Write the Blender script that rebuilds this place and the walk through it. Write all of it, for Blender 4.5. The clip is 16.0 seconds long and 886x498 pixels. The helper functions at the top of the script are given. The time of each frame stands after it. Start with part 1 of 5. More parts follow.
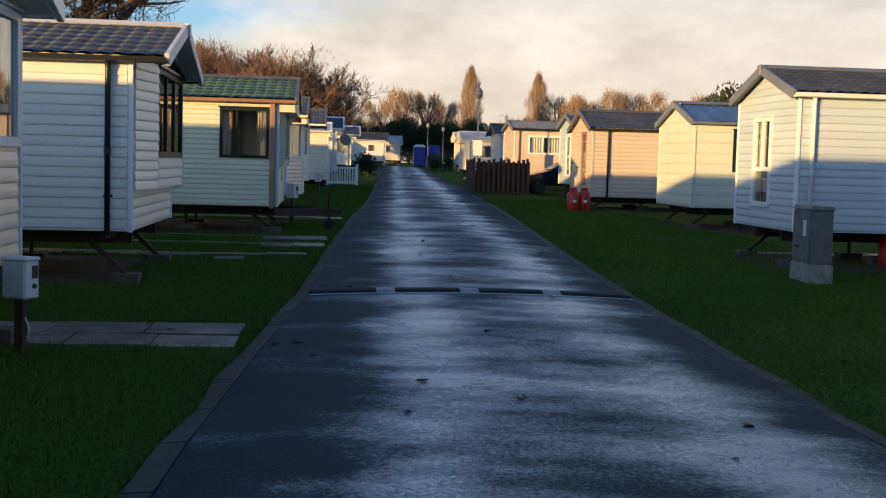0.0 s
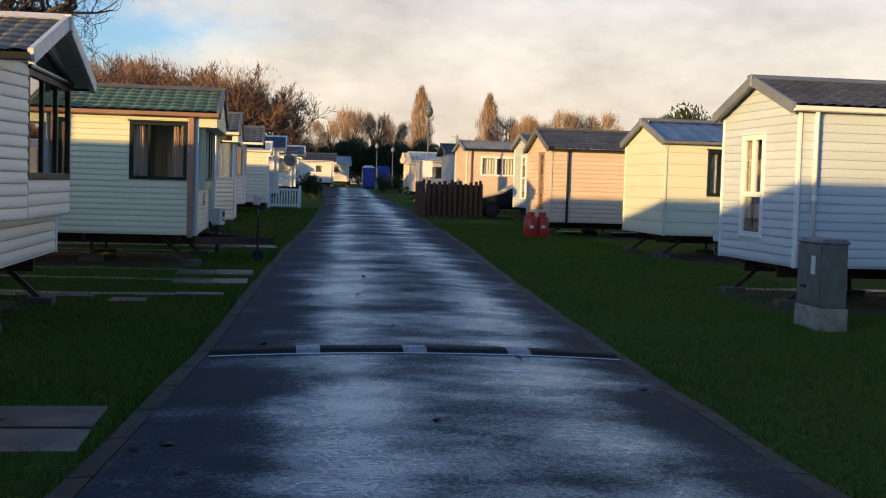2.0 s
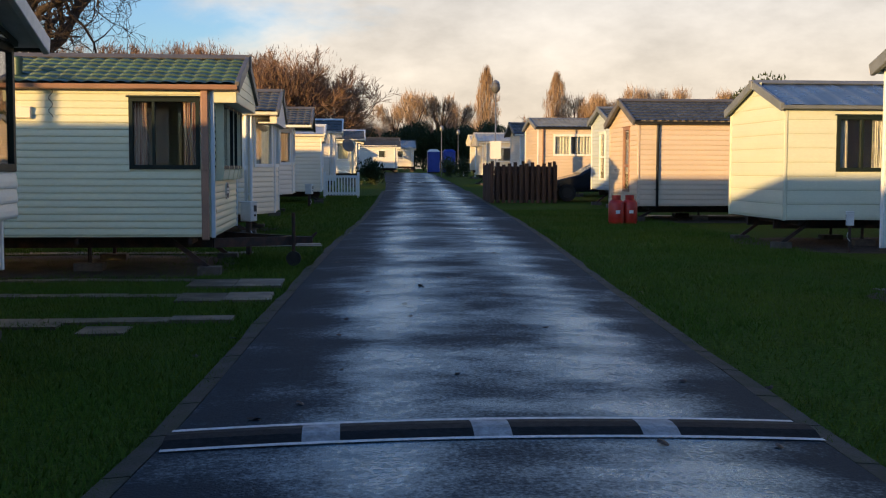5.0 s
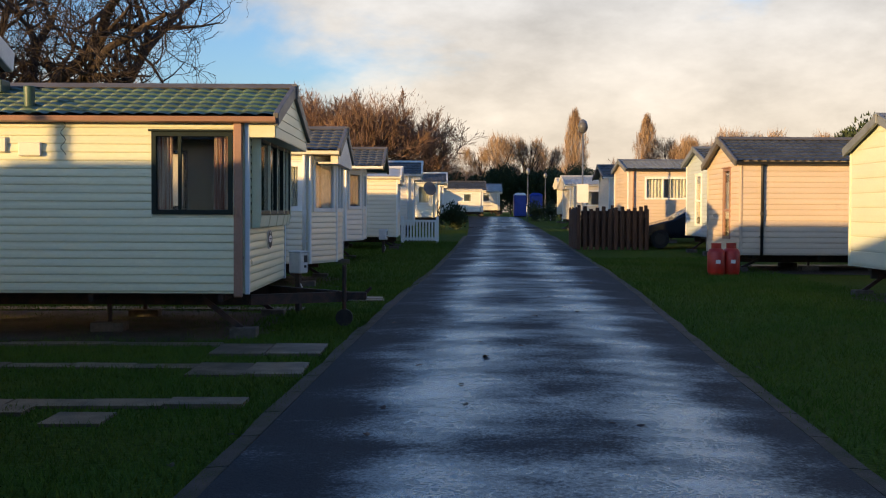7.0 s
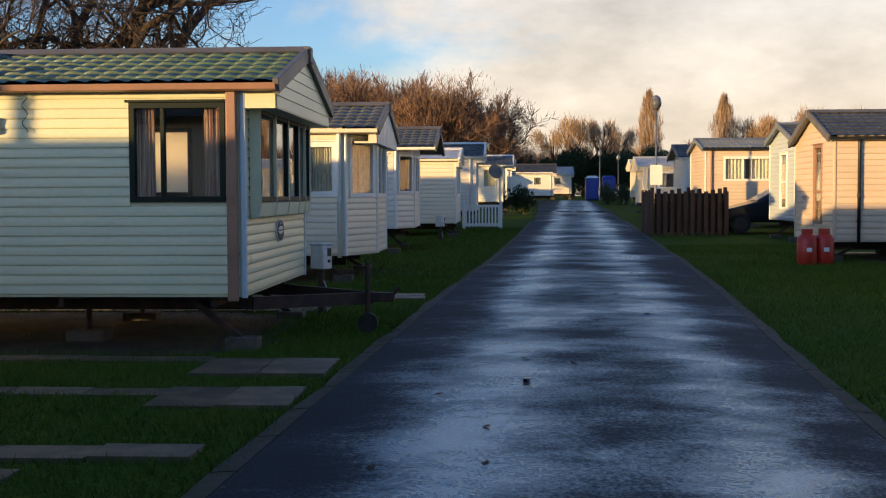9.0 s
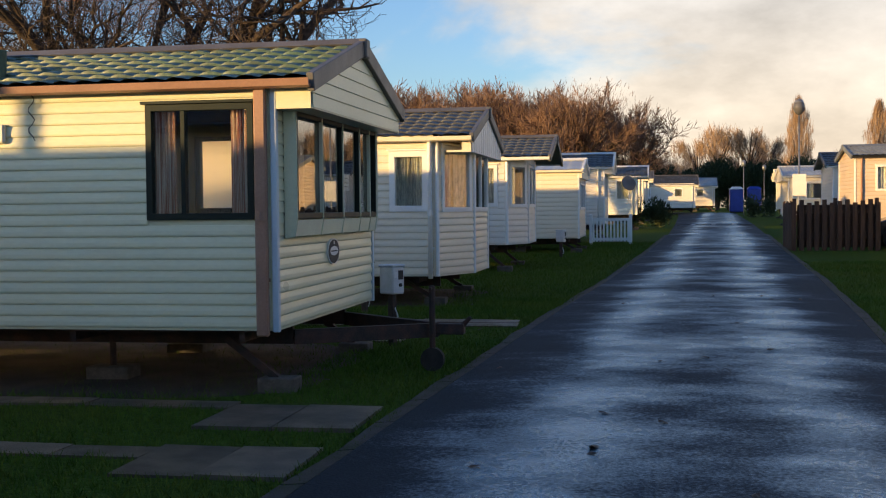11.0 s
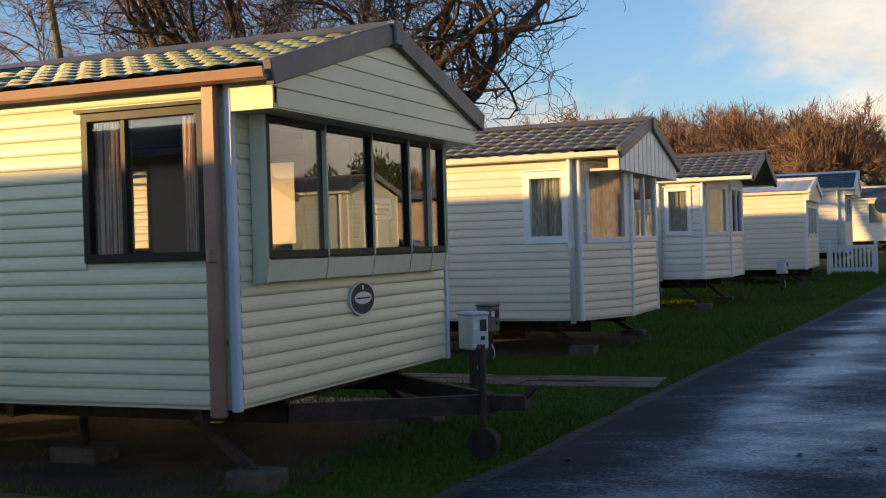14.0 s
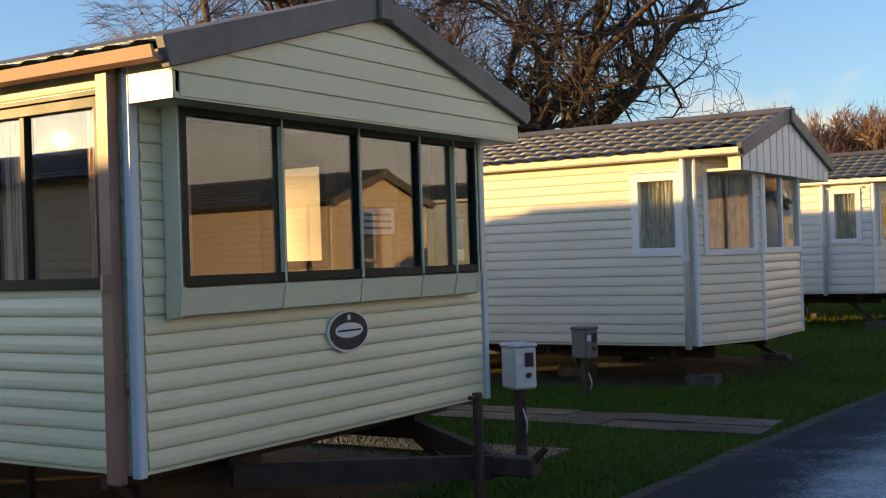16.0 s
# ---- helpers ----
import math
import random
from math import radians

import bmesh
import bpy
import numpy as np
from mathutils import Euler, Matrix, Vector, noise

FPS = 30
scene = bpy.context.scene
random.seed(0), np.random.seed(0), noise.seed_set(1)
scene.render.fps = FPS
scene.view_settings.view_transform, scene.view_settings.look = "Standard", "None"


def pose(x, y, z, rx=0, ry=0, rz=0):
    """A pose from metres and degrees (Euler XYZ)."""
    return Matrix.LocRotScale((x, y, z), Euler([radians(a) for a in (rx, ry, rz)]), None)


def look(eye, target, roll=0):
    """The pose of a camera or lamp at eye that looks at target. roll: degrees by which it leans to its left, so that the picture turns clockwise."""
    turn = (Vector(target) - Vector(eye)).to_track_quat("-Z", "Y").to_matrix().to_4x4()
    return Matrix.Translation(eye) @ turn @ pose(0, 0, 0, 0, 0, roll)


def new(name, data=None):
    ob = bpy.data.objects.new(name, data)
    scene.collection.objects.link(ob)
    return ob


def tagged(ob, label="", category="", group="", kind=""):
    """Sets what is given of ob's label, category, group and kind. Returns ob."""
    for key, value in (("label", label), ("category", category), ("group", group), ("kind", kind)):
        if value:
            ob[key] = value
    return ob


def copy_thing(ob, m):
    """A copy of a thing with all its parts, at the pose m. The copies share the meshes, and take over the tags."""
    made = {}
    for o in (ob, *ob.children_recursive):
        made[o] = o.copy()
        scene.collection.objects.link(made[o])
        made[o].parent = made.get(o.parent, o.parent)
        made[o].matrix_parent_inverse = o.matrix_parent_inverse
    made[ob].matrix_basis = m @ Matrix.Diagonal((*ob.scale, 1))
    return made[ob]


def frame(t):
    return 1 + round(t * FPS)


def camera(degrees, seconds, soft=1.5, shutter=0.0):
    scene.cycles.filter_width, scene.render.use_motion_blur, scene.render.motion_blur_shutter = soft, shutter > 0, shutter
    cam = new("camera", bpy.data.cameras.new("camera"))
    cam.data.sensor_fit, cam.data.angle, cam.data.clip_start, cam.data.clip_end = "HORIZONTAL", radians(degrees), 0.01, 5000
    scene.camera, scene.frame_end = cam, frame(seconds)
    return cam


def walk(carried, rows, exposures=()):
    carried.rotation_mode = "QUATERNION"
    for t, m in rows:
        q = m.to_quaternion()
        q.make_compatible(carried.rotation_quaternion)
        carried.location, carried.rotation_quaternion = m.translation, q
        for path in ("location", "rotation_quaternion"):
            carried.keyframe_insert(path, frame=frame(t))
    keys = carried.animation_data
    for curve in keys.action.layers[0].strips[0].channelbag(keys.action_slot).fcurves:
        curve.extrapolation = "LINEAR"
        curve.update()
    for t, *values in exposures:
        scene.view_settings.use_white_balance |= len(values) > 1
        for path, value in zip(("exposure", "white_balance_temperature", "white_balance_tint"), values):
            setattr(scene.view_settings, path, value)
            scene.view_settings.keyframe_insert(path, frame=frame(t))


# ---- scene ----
cam = camera(41.6, 16.0, soft=1.15)
METRES, EYE, TILT, LEAN, TURN = 19.0, 1.5, 0.0, 0.0, -5.8
ROWS = [
    (0.0, 0.0, 0.0, 0.0, 0.11, -4.2, -1.55),
    (0.5, 0.0027, 0.036, 0.0004, 0.1, -4.55, 0.13),
    (1.0, 0.0051, 0.072, 0.0015, -0.56, -4.52, -0.37),
    (1.5, 0.0044, 0.1067, 0.0019, -2.01, -3.61, -0.87),
    (2.0, 0.0054, 0.1457, 0.002, -2.31, -3.1, -1.7),
    (2.5, 0.0034, 0.1791, 0.002, -1.54, -3.43, -1.11),
    (3.0, 0.0041, 0.2161, 0.001, -0.4, -4.36, -0.05),
    (3.5, 0.0023, 0.2508, 0.0011, 0.46, -4.32, -0.14),
    (6.0, 0.0128, 0.4215, 0.0011, 1.76, -3.34, 0.17),
    (6.5, 0.0134, 0.4539, 0.0016, 4.12, -2.68, -0.5),
    (7.0, 0.0146, 0.4827, 0.0024, 5.3, -1.84, -0.24),
    (7.5, 0.0159, 0.5143, 0.0033, 7.33, -1.87, -0.23),
    (8.0, 0.0164, 0.5475, 0.0028, 7.8, -2.89, 0.32),
    (10.5, 0.0327, 0.6941, 0.0026, 13.63, -1.93, 0.03),
    (11.0, 0.0369, 0.717, 0.0031, 15.94, -1.91, 0.62),
    (11.5, 0.0435, 0.7456, 0.0035, 17.45, -2.08, 0.9),
    (12.0, 0.0508, 0.7717, 0.0038, 19.63, -2.01, 0.25),
    (12.5, 0.0558, 0.8023, 0.0037, 20.87, -1.55, 1.09),
    (13.0, 0.0615, 0.8271, 0.0032, 24.34, -0.74, 1.57),
    (13.5, 0.0623, 0.8602, 0.003, 26.79, -0.43, 1.73),
    (14.0, 0.0668, 0.8837, 0.0022, 28.64, -0.12, 1.69),
    (14.5, 0.0694, 0.9134, 0.0018, 31.42, -0.78, 1.9),
    (15.0, 0.0723, 0.9394, 0.0029, 33.83, -0.28, 2.5),
    (15.5, 0.0762, 0.9682, 0.0035, 37.61, -0.2, 2.06),
    (16.0, 0.0775, 0.9938, 0.0052, 38.6, 0.44, 1.85),
]
walk(cam, [(t, pose(0, 0, EYE, TILT, LEAN, TURN) @ pose(METRES * x, METRES * y, METRES * z, 90 + pitch, roll, yaw)) for t, x, y, z, yaw, pitch, roll in ROWS],
     exposures=[(0.0, 0.68, 6350, 10), (7.0, 0.68, 6450, 10), (11.0, 0.76, 6650, 10), (14.5, 0.8, 6850, 10), (15.3, 0.88, 6900, 10), (16.0, 1.0, 7050, 10)])

# ---- world, sun ----
SUN = Vector((-0.769, -0.629, 0.106)).normalized()
world = bpy.data.worlds.new("sky")
scene.world = world
world.use_nodes = True
WT = world.node_tree
WT.nodes.clear()


def wn(kind, **inputs):
    n = WT.nodes.new(kind)
    for k, v in inputs.items():
        n.inputs[k.replace("_", " ")].default_value = v
    return n


sky = wn("ShaderNodeTexSky")
sky.sky_type, sky.sun_disc = "NISHITA", False
sky.sun_elevation = math.asin(SUN.z)
sky.sun_rotation = math.atan2(SUN.x, SUN.y)
sky.altitude, sky.air_density, sky.dust_density, sky.ozone_density = 20, 1.0, 0.6, 2.0
# cloud bank over the far trees, thinning to blue overhead and to the west
tc = wn("ShaderNodeTexCoord")
sep = wn("ShaderNodeSeparateXYZ")
WT.links.new(tc.outputs["Generated"], sep.inputs[0])
stretch = wn("ShaderNodeVectorMath")
stretch.operation = "MULTIPLY"
stretch.inputs[1].default_value = (1.0, 1.0, 2.2)
WT.links.new(tc.outputs["Generated"], stretch.inputs[0])
cn = wn("ShaderNodeTexNoise", Scale=3.2, Detail=8.0, Roughness=0.55, Distortion=0.25)
WT.links.new(stretch.outputs[0], cn.inputs["Vector"])
dotx = wn("ShaderNodeVectorMath")
dotx.operation = "DOT_PRODUCT"
dotx.inputs[1].default_value = (0.72, 0.75, -1.45)
WT.links.new(tc.outputs["Generated"], dotx.inputs[0])
swell = wn("ShaderNodeMath")
swell.operation = "MULTIPLY_ADD"
swell.inputs[1].default_value, swell.inputs[2].default_value = 1.7, -0.36
WT.links.new(cn.outputs["Fac"], swell.inputs[0])
summed = wn("ShaderNodeMath")
summed.operation = "ADD"
WT.links.new(swell.outputs[0], summed.inputs[0])
WT.links.new(dotx.outputs["Value"], summed.inputs[1])
cover = wn("ShaderNodeMapRange", From_Min=0.72, From_Max=1.0)
cover.interpolation_type = "SMOOTHSTEP"
WT.links.new(summed.outputs[0], cover.inputs["Value"])
shade = wn("ShaderNodeValToRGB")
shade.color_ramp.elements[0].position, shade.color_ramp.elements[0].color = 0.0, (0.93, 0.75, 0.55, 1)
shade.color_ramp.elements[1].position, shade.color_ramp.elements[1].color = 0.55, (0.38, 0.45, 0.57, 1)
e = shade.color_ramp.elements.new(0.08)
e.color = (0.94, 0.82, 0.67, 1)
e = shade.color_ramp.elements.new(0.2)
e.color = (0.80, 0.79, 0.78, 1)
WT.links.new(sep.outputs["Z"], shade.inputs["Fac"])
cn2 = wn("ShaderNodeTexNoise", Scale=7.0, Detail=6.0, Roughness=0.6)
WT.links.new(stretch.outputs[0], cn2.inputs["Vector"])
puff = wn("ShaderNodeMapRange", From_Min=0.3, From_Max=0.7, To_Min=0.74, To_Max=1.2)
WT.links.new(cn2.outputs["Fac"], puff.inputs["Value"])
cloud = wn("ShaderNodeVectorMath")
cloud.operation = "SCALE"
WT.links.new(shade.outputs["Color"], cloud.inputs[0])
WT.links.new(puff.outputs["Result"], cloud.inputs["Scale"])
bg_sky, bg_cloud = wn("ShaderNodeBackground", Strength=0.14), wn("ShaderNodeBackground", Strength=0.62)
clear = wn("ShaderNodeVectorMath")
clear.operation = "MULTIPLY"
clear.inputs[1].default_value = (0.86, 1.02, 1.4)
WT.links.new(sky.outputs["Color"], clear.inputs[0])
WT.links.new(clear.outputs[0], bg_sky.inputs["Color"])
WT.links.new(cloud.outputs[0], bg_cloud.inputs["Color"])
mixed = wn("ShaderNodeMixShader")
WT.links.new(cover.outputs["Result"], mixed.inputs["Fac"])
WT.links.new(bg_sky.outputs[0], mixed.inputs[1])
WT.links.new(bg_cloud.outputs[0], mixed.inputs[2])
out = wn("ShaderNodeOutputWorld")
WT.links.new(mixed.outputs[0], out.inputs["Surface"])

sun = new("sun", bpy.data.lights.new("sun", "SUN"))
sun.data.energy, sun.data.angle, sun.data.color = 4.9, radians(0.6), (1.0, 0.63, 0.24)
sun.matrix_world = look((0, 0, 60), Vector((0, 0, 60)) - SUN)


# ---- materials ----
def mat(name, color, rough=0.6, metal=0.0, var=0.12, scale=6.0, fine=60.0, bump=0.1, color2=None, stretch=(1, 1, 1), spec=0.5, lo=0.35, hi=0.65, rvar=0.1, piece=0.0, dist=0.01):
    """Two scales of variation over object coordinates in metres."""
    m = bpy.data.materials.new(name)
    m.use_nodes = True
    nt = m.node_tree
    b = nt.nodes["Principled BSDF"]
    b.inputs["Metallic"].default_value = metal
    b.inputs["Specular IOR Level"].default_value = spec
    geo = nt.nodes.new("ShaderNodeNewGeometry")
    mp = nt.nodes.new("ShaderNodeMapping")
    mp.inputs["Scale"].default_value = stretch
    nt.links.new(geo.outputs["Position"], mp.inputs["Vector"])
    n1 = nt.nodes.new("ShaderNodeTexNoise")
    n1.inputs["Scale"].default_value, n1.inputs["Detail"].default_value = scale, 5
    n2 = nt.nodes.new("ShaderNodeTexNoise")
    n2.inputs["Scale"].default_value, n2.inputs["Detail"].default_value = fine, 3
    for n in (n1, n2):
        nt.links.new(mp.outputs[0], n.inputs["Vector"])
    c2 = color2 or tuple(c * (1 - 2.2 * var) for c in color)
    r = nt.nodes.new("ShaderNodeMapRange")
    r.inputs["From Min"].default_value, r.inputs["From Max"].default_value = lo, hi
    nt.links.new(n1.outputs["Fac"], r.inputs["Value"])
    mx = nt.nodes.new("ShaderNodeMix")
    mx.data_type = "RGBA"
    mx.inputs["A"].default_value, mx.inputs["B"].default_value = (*color, 1), (*c2, 1)
    nt.links.new(r.outputs[0], mx.inputs["Factor"])
    last = mx.outputs["Result"]
    r2 = nt.nodes.new("ShaderNodeMapRange")
    r2.inputs["From Min"].default_value, r2.inputs["From Max"].default_value = 0.3, 0.7
    r2.inputs["To Min"].default_value, r2.inputs["To Max"].default_value = 1 - var, 1 + var
    nt.links.new(n2.outputs["Fac"], r2.inputs["Value"])
    value = r2.outputs[0]
    if piece:
        info = nt.nodes.new("ShaderNodeObjectInfo")
        pr = nt.nodes.new("ShaderNodeMapRange")
        pr.inputs["To Min"].default_value, pr.inputs["To Max"].default_value = 1 - piece, 1 + piece
        nt.links.new(info.outputs["Random"], pr.inputs["Value"])
        mul = nt.nodes.new("ShaderNodeMath")
        mul.operation = "MULTIPLY"
        nt.links.new(value, mul.inputs[0])
        nt.links.new(pr.outputs[0], mul.inputs[1])
        value = mul.outputs[0]
    sc = nt.nodes.new("ShaderNodeVectorMath")
    sc.operation = "SCALE"
    nt.links.new(last, sc.inputs[0])
    nt.links.new(value, sc.inputs["Scale"])
    nt.links.new(sc.outputs[0], b.inputs["Base Color"])
    rr = nt.nodes.new("ShaderNodeMapRange")
    rr.inputs["To Min"].default_value, rr.inputs["To Max"].default_value = max(0.02, rough - rvar), min(1, rough + rvar)
    nt.links.new(n1.outputs["Fac"], rr.inputs["Value"])
    nt.links.new(rr.outputs[0], b.inputs["Roughness"])
    if bump:
        bp = nt.nodes.new("ShaderNodeBump")
        bp.inputs["Strength"].default_value, bp.inputs["Distance"].default_value = bump, dist
        nt.links.new(n2.outputs["Fac"], bp.inputs["Height"])
        nt.links.new(bp.outputs[0], b.inputs["Normal"])
    return m


def glass_mat(name, tint, gloss=0.06):
    m = bpy.data.materials.new(name)
    m.use_nodes = True
    nt = m.node_tree
    nt.nodes.clear()
    tr, gl, fr, mx, o = [nt.nodes.new(k) for k in ("ShaderNodeBsdfTransparent", "ShaderNodeBsdfGlossy", "ShaderNodeLayerWeight", "ShaderNodeMixShader", "ShaderNodeOutputMaterial")]
    tr.inputs["Color"].default_value = (*tint, 1)
    gl.inputs["Roughness"].default_value = 0.004
    fr.inputs["Blend"].default_value = 0.5
    pw, sc = nt.nodes.new("ShaderNodeMath"), nt.nodes.new("ShaderNodeMath")
    pw.operation, sc.operation = "POWER", "MULTIPLY_ADD"
    pw.inputs[1].default_value, sc.inputs[1].default_value, sc.inputs[2].default_value = 3.0, 0.8, gloss
    nt.links.new(fr.outputs["Facing"], pw.inputs[0])
    nt.links.new(pw.outputs[0], sc.inputs[0])
    nt.links.new(sc.outputs[0], mx.inputs["Fac"])
    nt.links.new(tr.outputs[0], mx.inputs[1])
    nt.links.new(gl.outputs[0], mx.inputs[2])
    nt.links.new(mx.outputs[0], o.inputs["Surface"])
    return m


CLAD = dict(rough=0.32, var=0.035, scale=1.3, fine=30, bump=0.04, piece=0.03, stretch=(0.5, 0.5, 1.6))
M_GREEN = mat("pale_green_vinyl", (0.67, 0.665, 0.465), **CLAD)
M_CREAM = mat("cream_vinyl", (0.76, 0.68, 0.53), **CLAD)
M_GREY = mat("grey_white_vinyl", (0.78, 0.77, 0.68), **CLAD)
M_WHITE = mat("off_white_vinyl", (0.74, 0.69, 0.61), **CLAD)
M_BEIGE = mat("beige_vinyl", (0.62, 0.50, 0.38), **CLAD)
M_BLUEW = mat("pale_blue_vinyl", (0.51, 0.58, 0.61), **CLAD)
M_TRIM = mat("white_upvc", (0.80, 0.80, 0.78), 0.35, var=0.03, scale=2, bump=0.02)
M_BLUETRIM = mat("pale_blue_upvc", (0.55, 0.63, 0.70), 0.35, var=0.03, scale=2, bump=0.02)
M_PANEL = mat("pale_lemon_panel", (0.64, 0.66, 0.52), **CLAD)
M_CREAMTRIM = mat("cream_upvc", (0.78, 0.72, 0.58), 0.4, var=0.04, scale=2, bump=0.02)
M_BROWN = mat("brown_gutter_plastic", (0.32, 0.18, 0.125), 0.45, var=0.08, scale=3, bump=0.03)
M_BLACKPL = mat("black_gutter_plastic", (0.018, 0.019, 0.022), 0.4, var=0.1, scale=3, bump=0.03)
M_DARKFR = mat("dark_green_window_frame", (0.014, 0.022, 0.018), 0.45, spec=0.2, var=0.1, scale=4, bump=0.02)
M_BARGE = mat("grey_brown_bargeboard", (0.13, 0.125, 0.125), 0.5, var=0.12, scale=3, bump=0.05)
M_GREYTRIM = mat("blue_grey_bargeboard", (0.16, 0.18, 0.21), 0.5, var=0.1, scale=3, bump=0.05)
ROOF = dict(rough=0.44, var=0.2, scale=2.5, fine=120, bump=0.15, rvar=0.12)
M_RGREEN = mat("green_tile_effect_steel", (0.05, 0.10, 0.062), **ROOF)
M_RDARK = mat("charcoal_tile_effect_steel", (0.055, 0.06, 0.07), **ROOF)
M_RBLUE = mat("blue_black_tile_effect_steel", (0.036, 0.043, 0.058), **ROOF)
# the blue here stands in for sky mirrored by a smooth roof
M_RSHEET = mat("sky_tinted_sheet_roof", (0.05, 0.09, 0.17), 0.28, var=0.12, scale=1.5, bump=0.04)
M_RGREY = mat("ribbed_grey_sheet_roof", (0.15, 0.17, 0.20), 0.4, var=0.1, scale=1.5, bump=0.04)
M_RPALE = mat("pale_grey_sheet_roof", (0.42, 0.45, 0.48), 0.35, var=0.1, scale=1.5, bump=0.04)
M_STEEL = mat("rusty_chassis_steel", (0.055, 0.022, 0.015), 0.7, var=0.25, scale=8, bump=0.3, color2=(0.02, 0.015, 0.013))
M_GALV = mat("galvanised_steel", (0.30, 0.31, 0.32), 0.45, 0.7, var=0.15, scale=10, bump=0.1)
M_TYRE = mat("tyre_rubber", (0.018, 0.018, 0.018), 0.8, var=0.2, scale=14, bump=0.2)
M_BLOCK = mat("concrete_block", (0.10, 0.085, 0.07), 0.9, var=0.15, scale=12, bump=0.5)
M_INTER = mat("beige_interior_panel", (0.48, 0.40, 0.31), 0.7, var=0.05, scale=2, fine=8, bump=0)
M_CURT = mat("rust_striped_curtain", (0.78, 0.68, 0.60), 0.9, var=0.15, scale=7, bump=0.2, stretch=(8, 8, 0.15), lo=0.44, hi=0.56, color2=(0.40, 0.15, 0.10))
M_CURTW = mat("pale_leafy_curtain", (0.84, 0.81, 0.72), 0.9, var=0.2, scale=7, bump=0.2, stretch=(4, 4, 1.2), color2=(0.40, 0.43, 0.39))
M_GLASS = glass_mat("window_glass", (0.93, 0.93, 0.91), 0.085)
M_FROST = bpy.data.materials.new("frosted_leaf_pattern_glass")
M_FROST.use_nodes = True
FROST = M_FROST.node_tree.nodes["Principled BSDF"]
for socket, v in (("Base Color", (0.95, 0.93, 0.86, 1)), ("Roughness", 0.42), ("Transmission Weight", 1.0), ("IOR", 1.12)):
    FROST.inputs[socket].default_value = v
fv, fb = M_FROST.node_tree.nodes.new("ShaderNodeTexVoronoi"), M_FROST.node_tree.nodes.new("ShaderNodeBump")
fv.inputs["Scale"].default_value, fb.inputs["Strength"].default_value = 22, 0.5
M_FROST.node_tree.links.new(fv.outputs["Distance"], fb.inputs["Height"])
M_FROST.node_tree.links.new(fb.outputs[0], FROST.inputs["Normal"])
M_LABEL = mat("printed_paper", (0.72, 0.72, 0.70), 0.7, var=0.03, scale=5, bump=0)
M_INK = mat("dark_print", (0.02, 0.02, 0.022), 0.6, var=0.05, scale=5, bump=0)
M_BLUEINK = mat("blue_print", (0.05, 0.16, 0.42), 0.5, var=0.05, scale=5, bump=0)
M_CARD = mat("brown_card", (0.36, 0.24, 0.14), 0.8, var=0.06, scale=5, bump=0.05)
M_GRP = mat("grey_white_glass_fibre", (0.62, 0.63, 0.64), 0.45, var=0.06, scale=9, bump=0.05)
M_CABIN = mat("weathered_grey_cabinet_steel", (0.15, 0.16, 0.145), 0.5, 0.0, var=0.16, scale=5, bump=0.1)
M_CONC = mat("concrete_plinth", (0.33, 0.31, 0.27), 0.9, var=0.15, scale=8, bump=0.4)
M_RED = mat("red_painted_gas_cylinder", (0.46, 0.022, 0.012), 0.4, var=0.1, scale=8, bump=0.05)
M_FENCE = mat("stained_timber", (0.075, 0.034, 0.018), 0.75, var=0.2, scale=3, fine=40, bump=0.3, stretch=(8, 8, 0.8), piece=0.2)
M_BLUEPL = mat("blue_plastic", (0.015, 0.045, 0.32), 0.4, var=0.08, scale=3, bump=0.03)
M_CAR = mat("dark_car_paint", (0.012, 0.014, 0.02), 0.18, 0.3, var=0.05, scale=3, bump=0)
M_RUBBER = mat("black_rubber_hump", (0.013, 0.013, 0.014), 0.7, spec=0.15, var=0.2, scale=20, bump=0.2)
M_PAINT = mat("worn_white_road_paint", (0.70, 0.70, 0.68), 0.6, var=0.15, scale=14, bump=0.2, color2=(0.5, 0.5, 0.48))
M_DIVIDER = mat("grey_divider_paint", (0.34, 0.35, 0.36), 0.6, var=0.18, scale=14, bump=0.2)
M_SILL = mat("pale_grey_green_panel", (0.67, 0.66, 0.48), 0.7, var=0.04, scale=3, bump=0.02)
M_SLAB = mat("wet_paving_slab", (0.13, 0.10, 0.072), 0.46, var=0.16, scale=3.5, fine=70, bump=0.25, color2=(0.085, 0.07, 0.055), piece=0.3, rvar=0.22, spec=0.22)
M_EDGE = mat("mossy_kerb_edging", (0.038, 0.036, 0.031), 0.85, var=0.3, scale=4, bump=0.6, color2=(0.018, 0.026, 0.010), piece=0.15)
M_EARTH = mat("bare_damp_earth", (0.055, 0.035, 0.022), 0.95, var=0.25, scale=3, bump=0.6, dist=0.04)
M_BARK = mat("dark_oak_bark", (0.07, 0.048, 0.036), 0.9, var=0.25, scale=5, bump=0.5)
M_BIRCH = mat("pale_birch_bark", (0.32, 0.27, 0.22), 0.85, var=0.25, scale=4, bump=0.3, color2=(0.10, 0.07, 0.05))
M_TWIG = mat("bare_brown_twigs", (0.25, 0.15, 0.10), 0.9, var=0.25, scale=0.35, bump=0, color2=(0.14, 0.085, 0.06))
M_TWIGL = mat("bare_tawny_twigs", (0.36, 0.245, 0.155), 0.9, var=0.2, scale=0.35, bump=0, color2=(0.25, 0.165, 0.105))
M_LEAF = mat("dark_evergreen_needles", (0.022, 0.042, 0.018), 0.8, var=0.3, scale=1.5, bump=0, color2=(0.045, 0.06, 0.02))
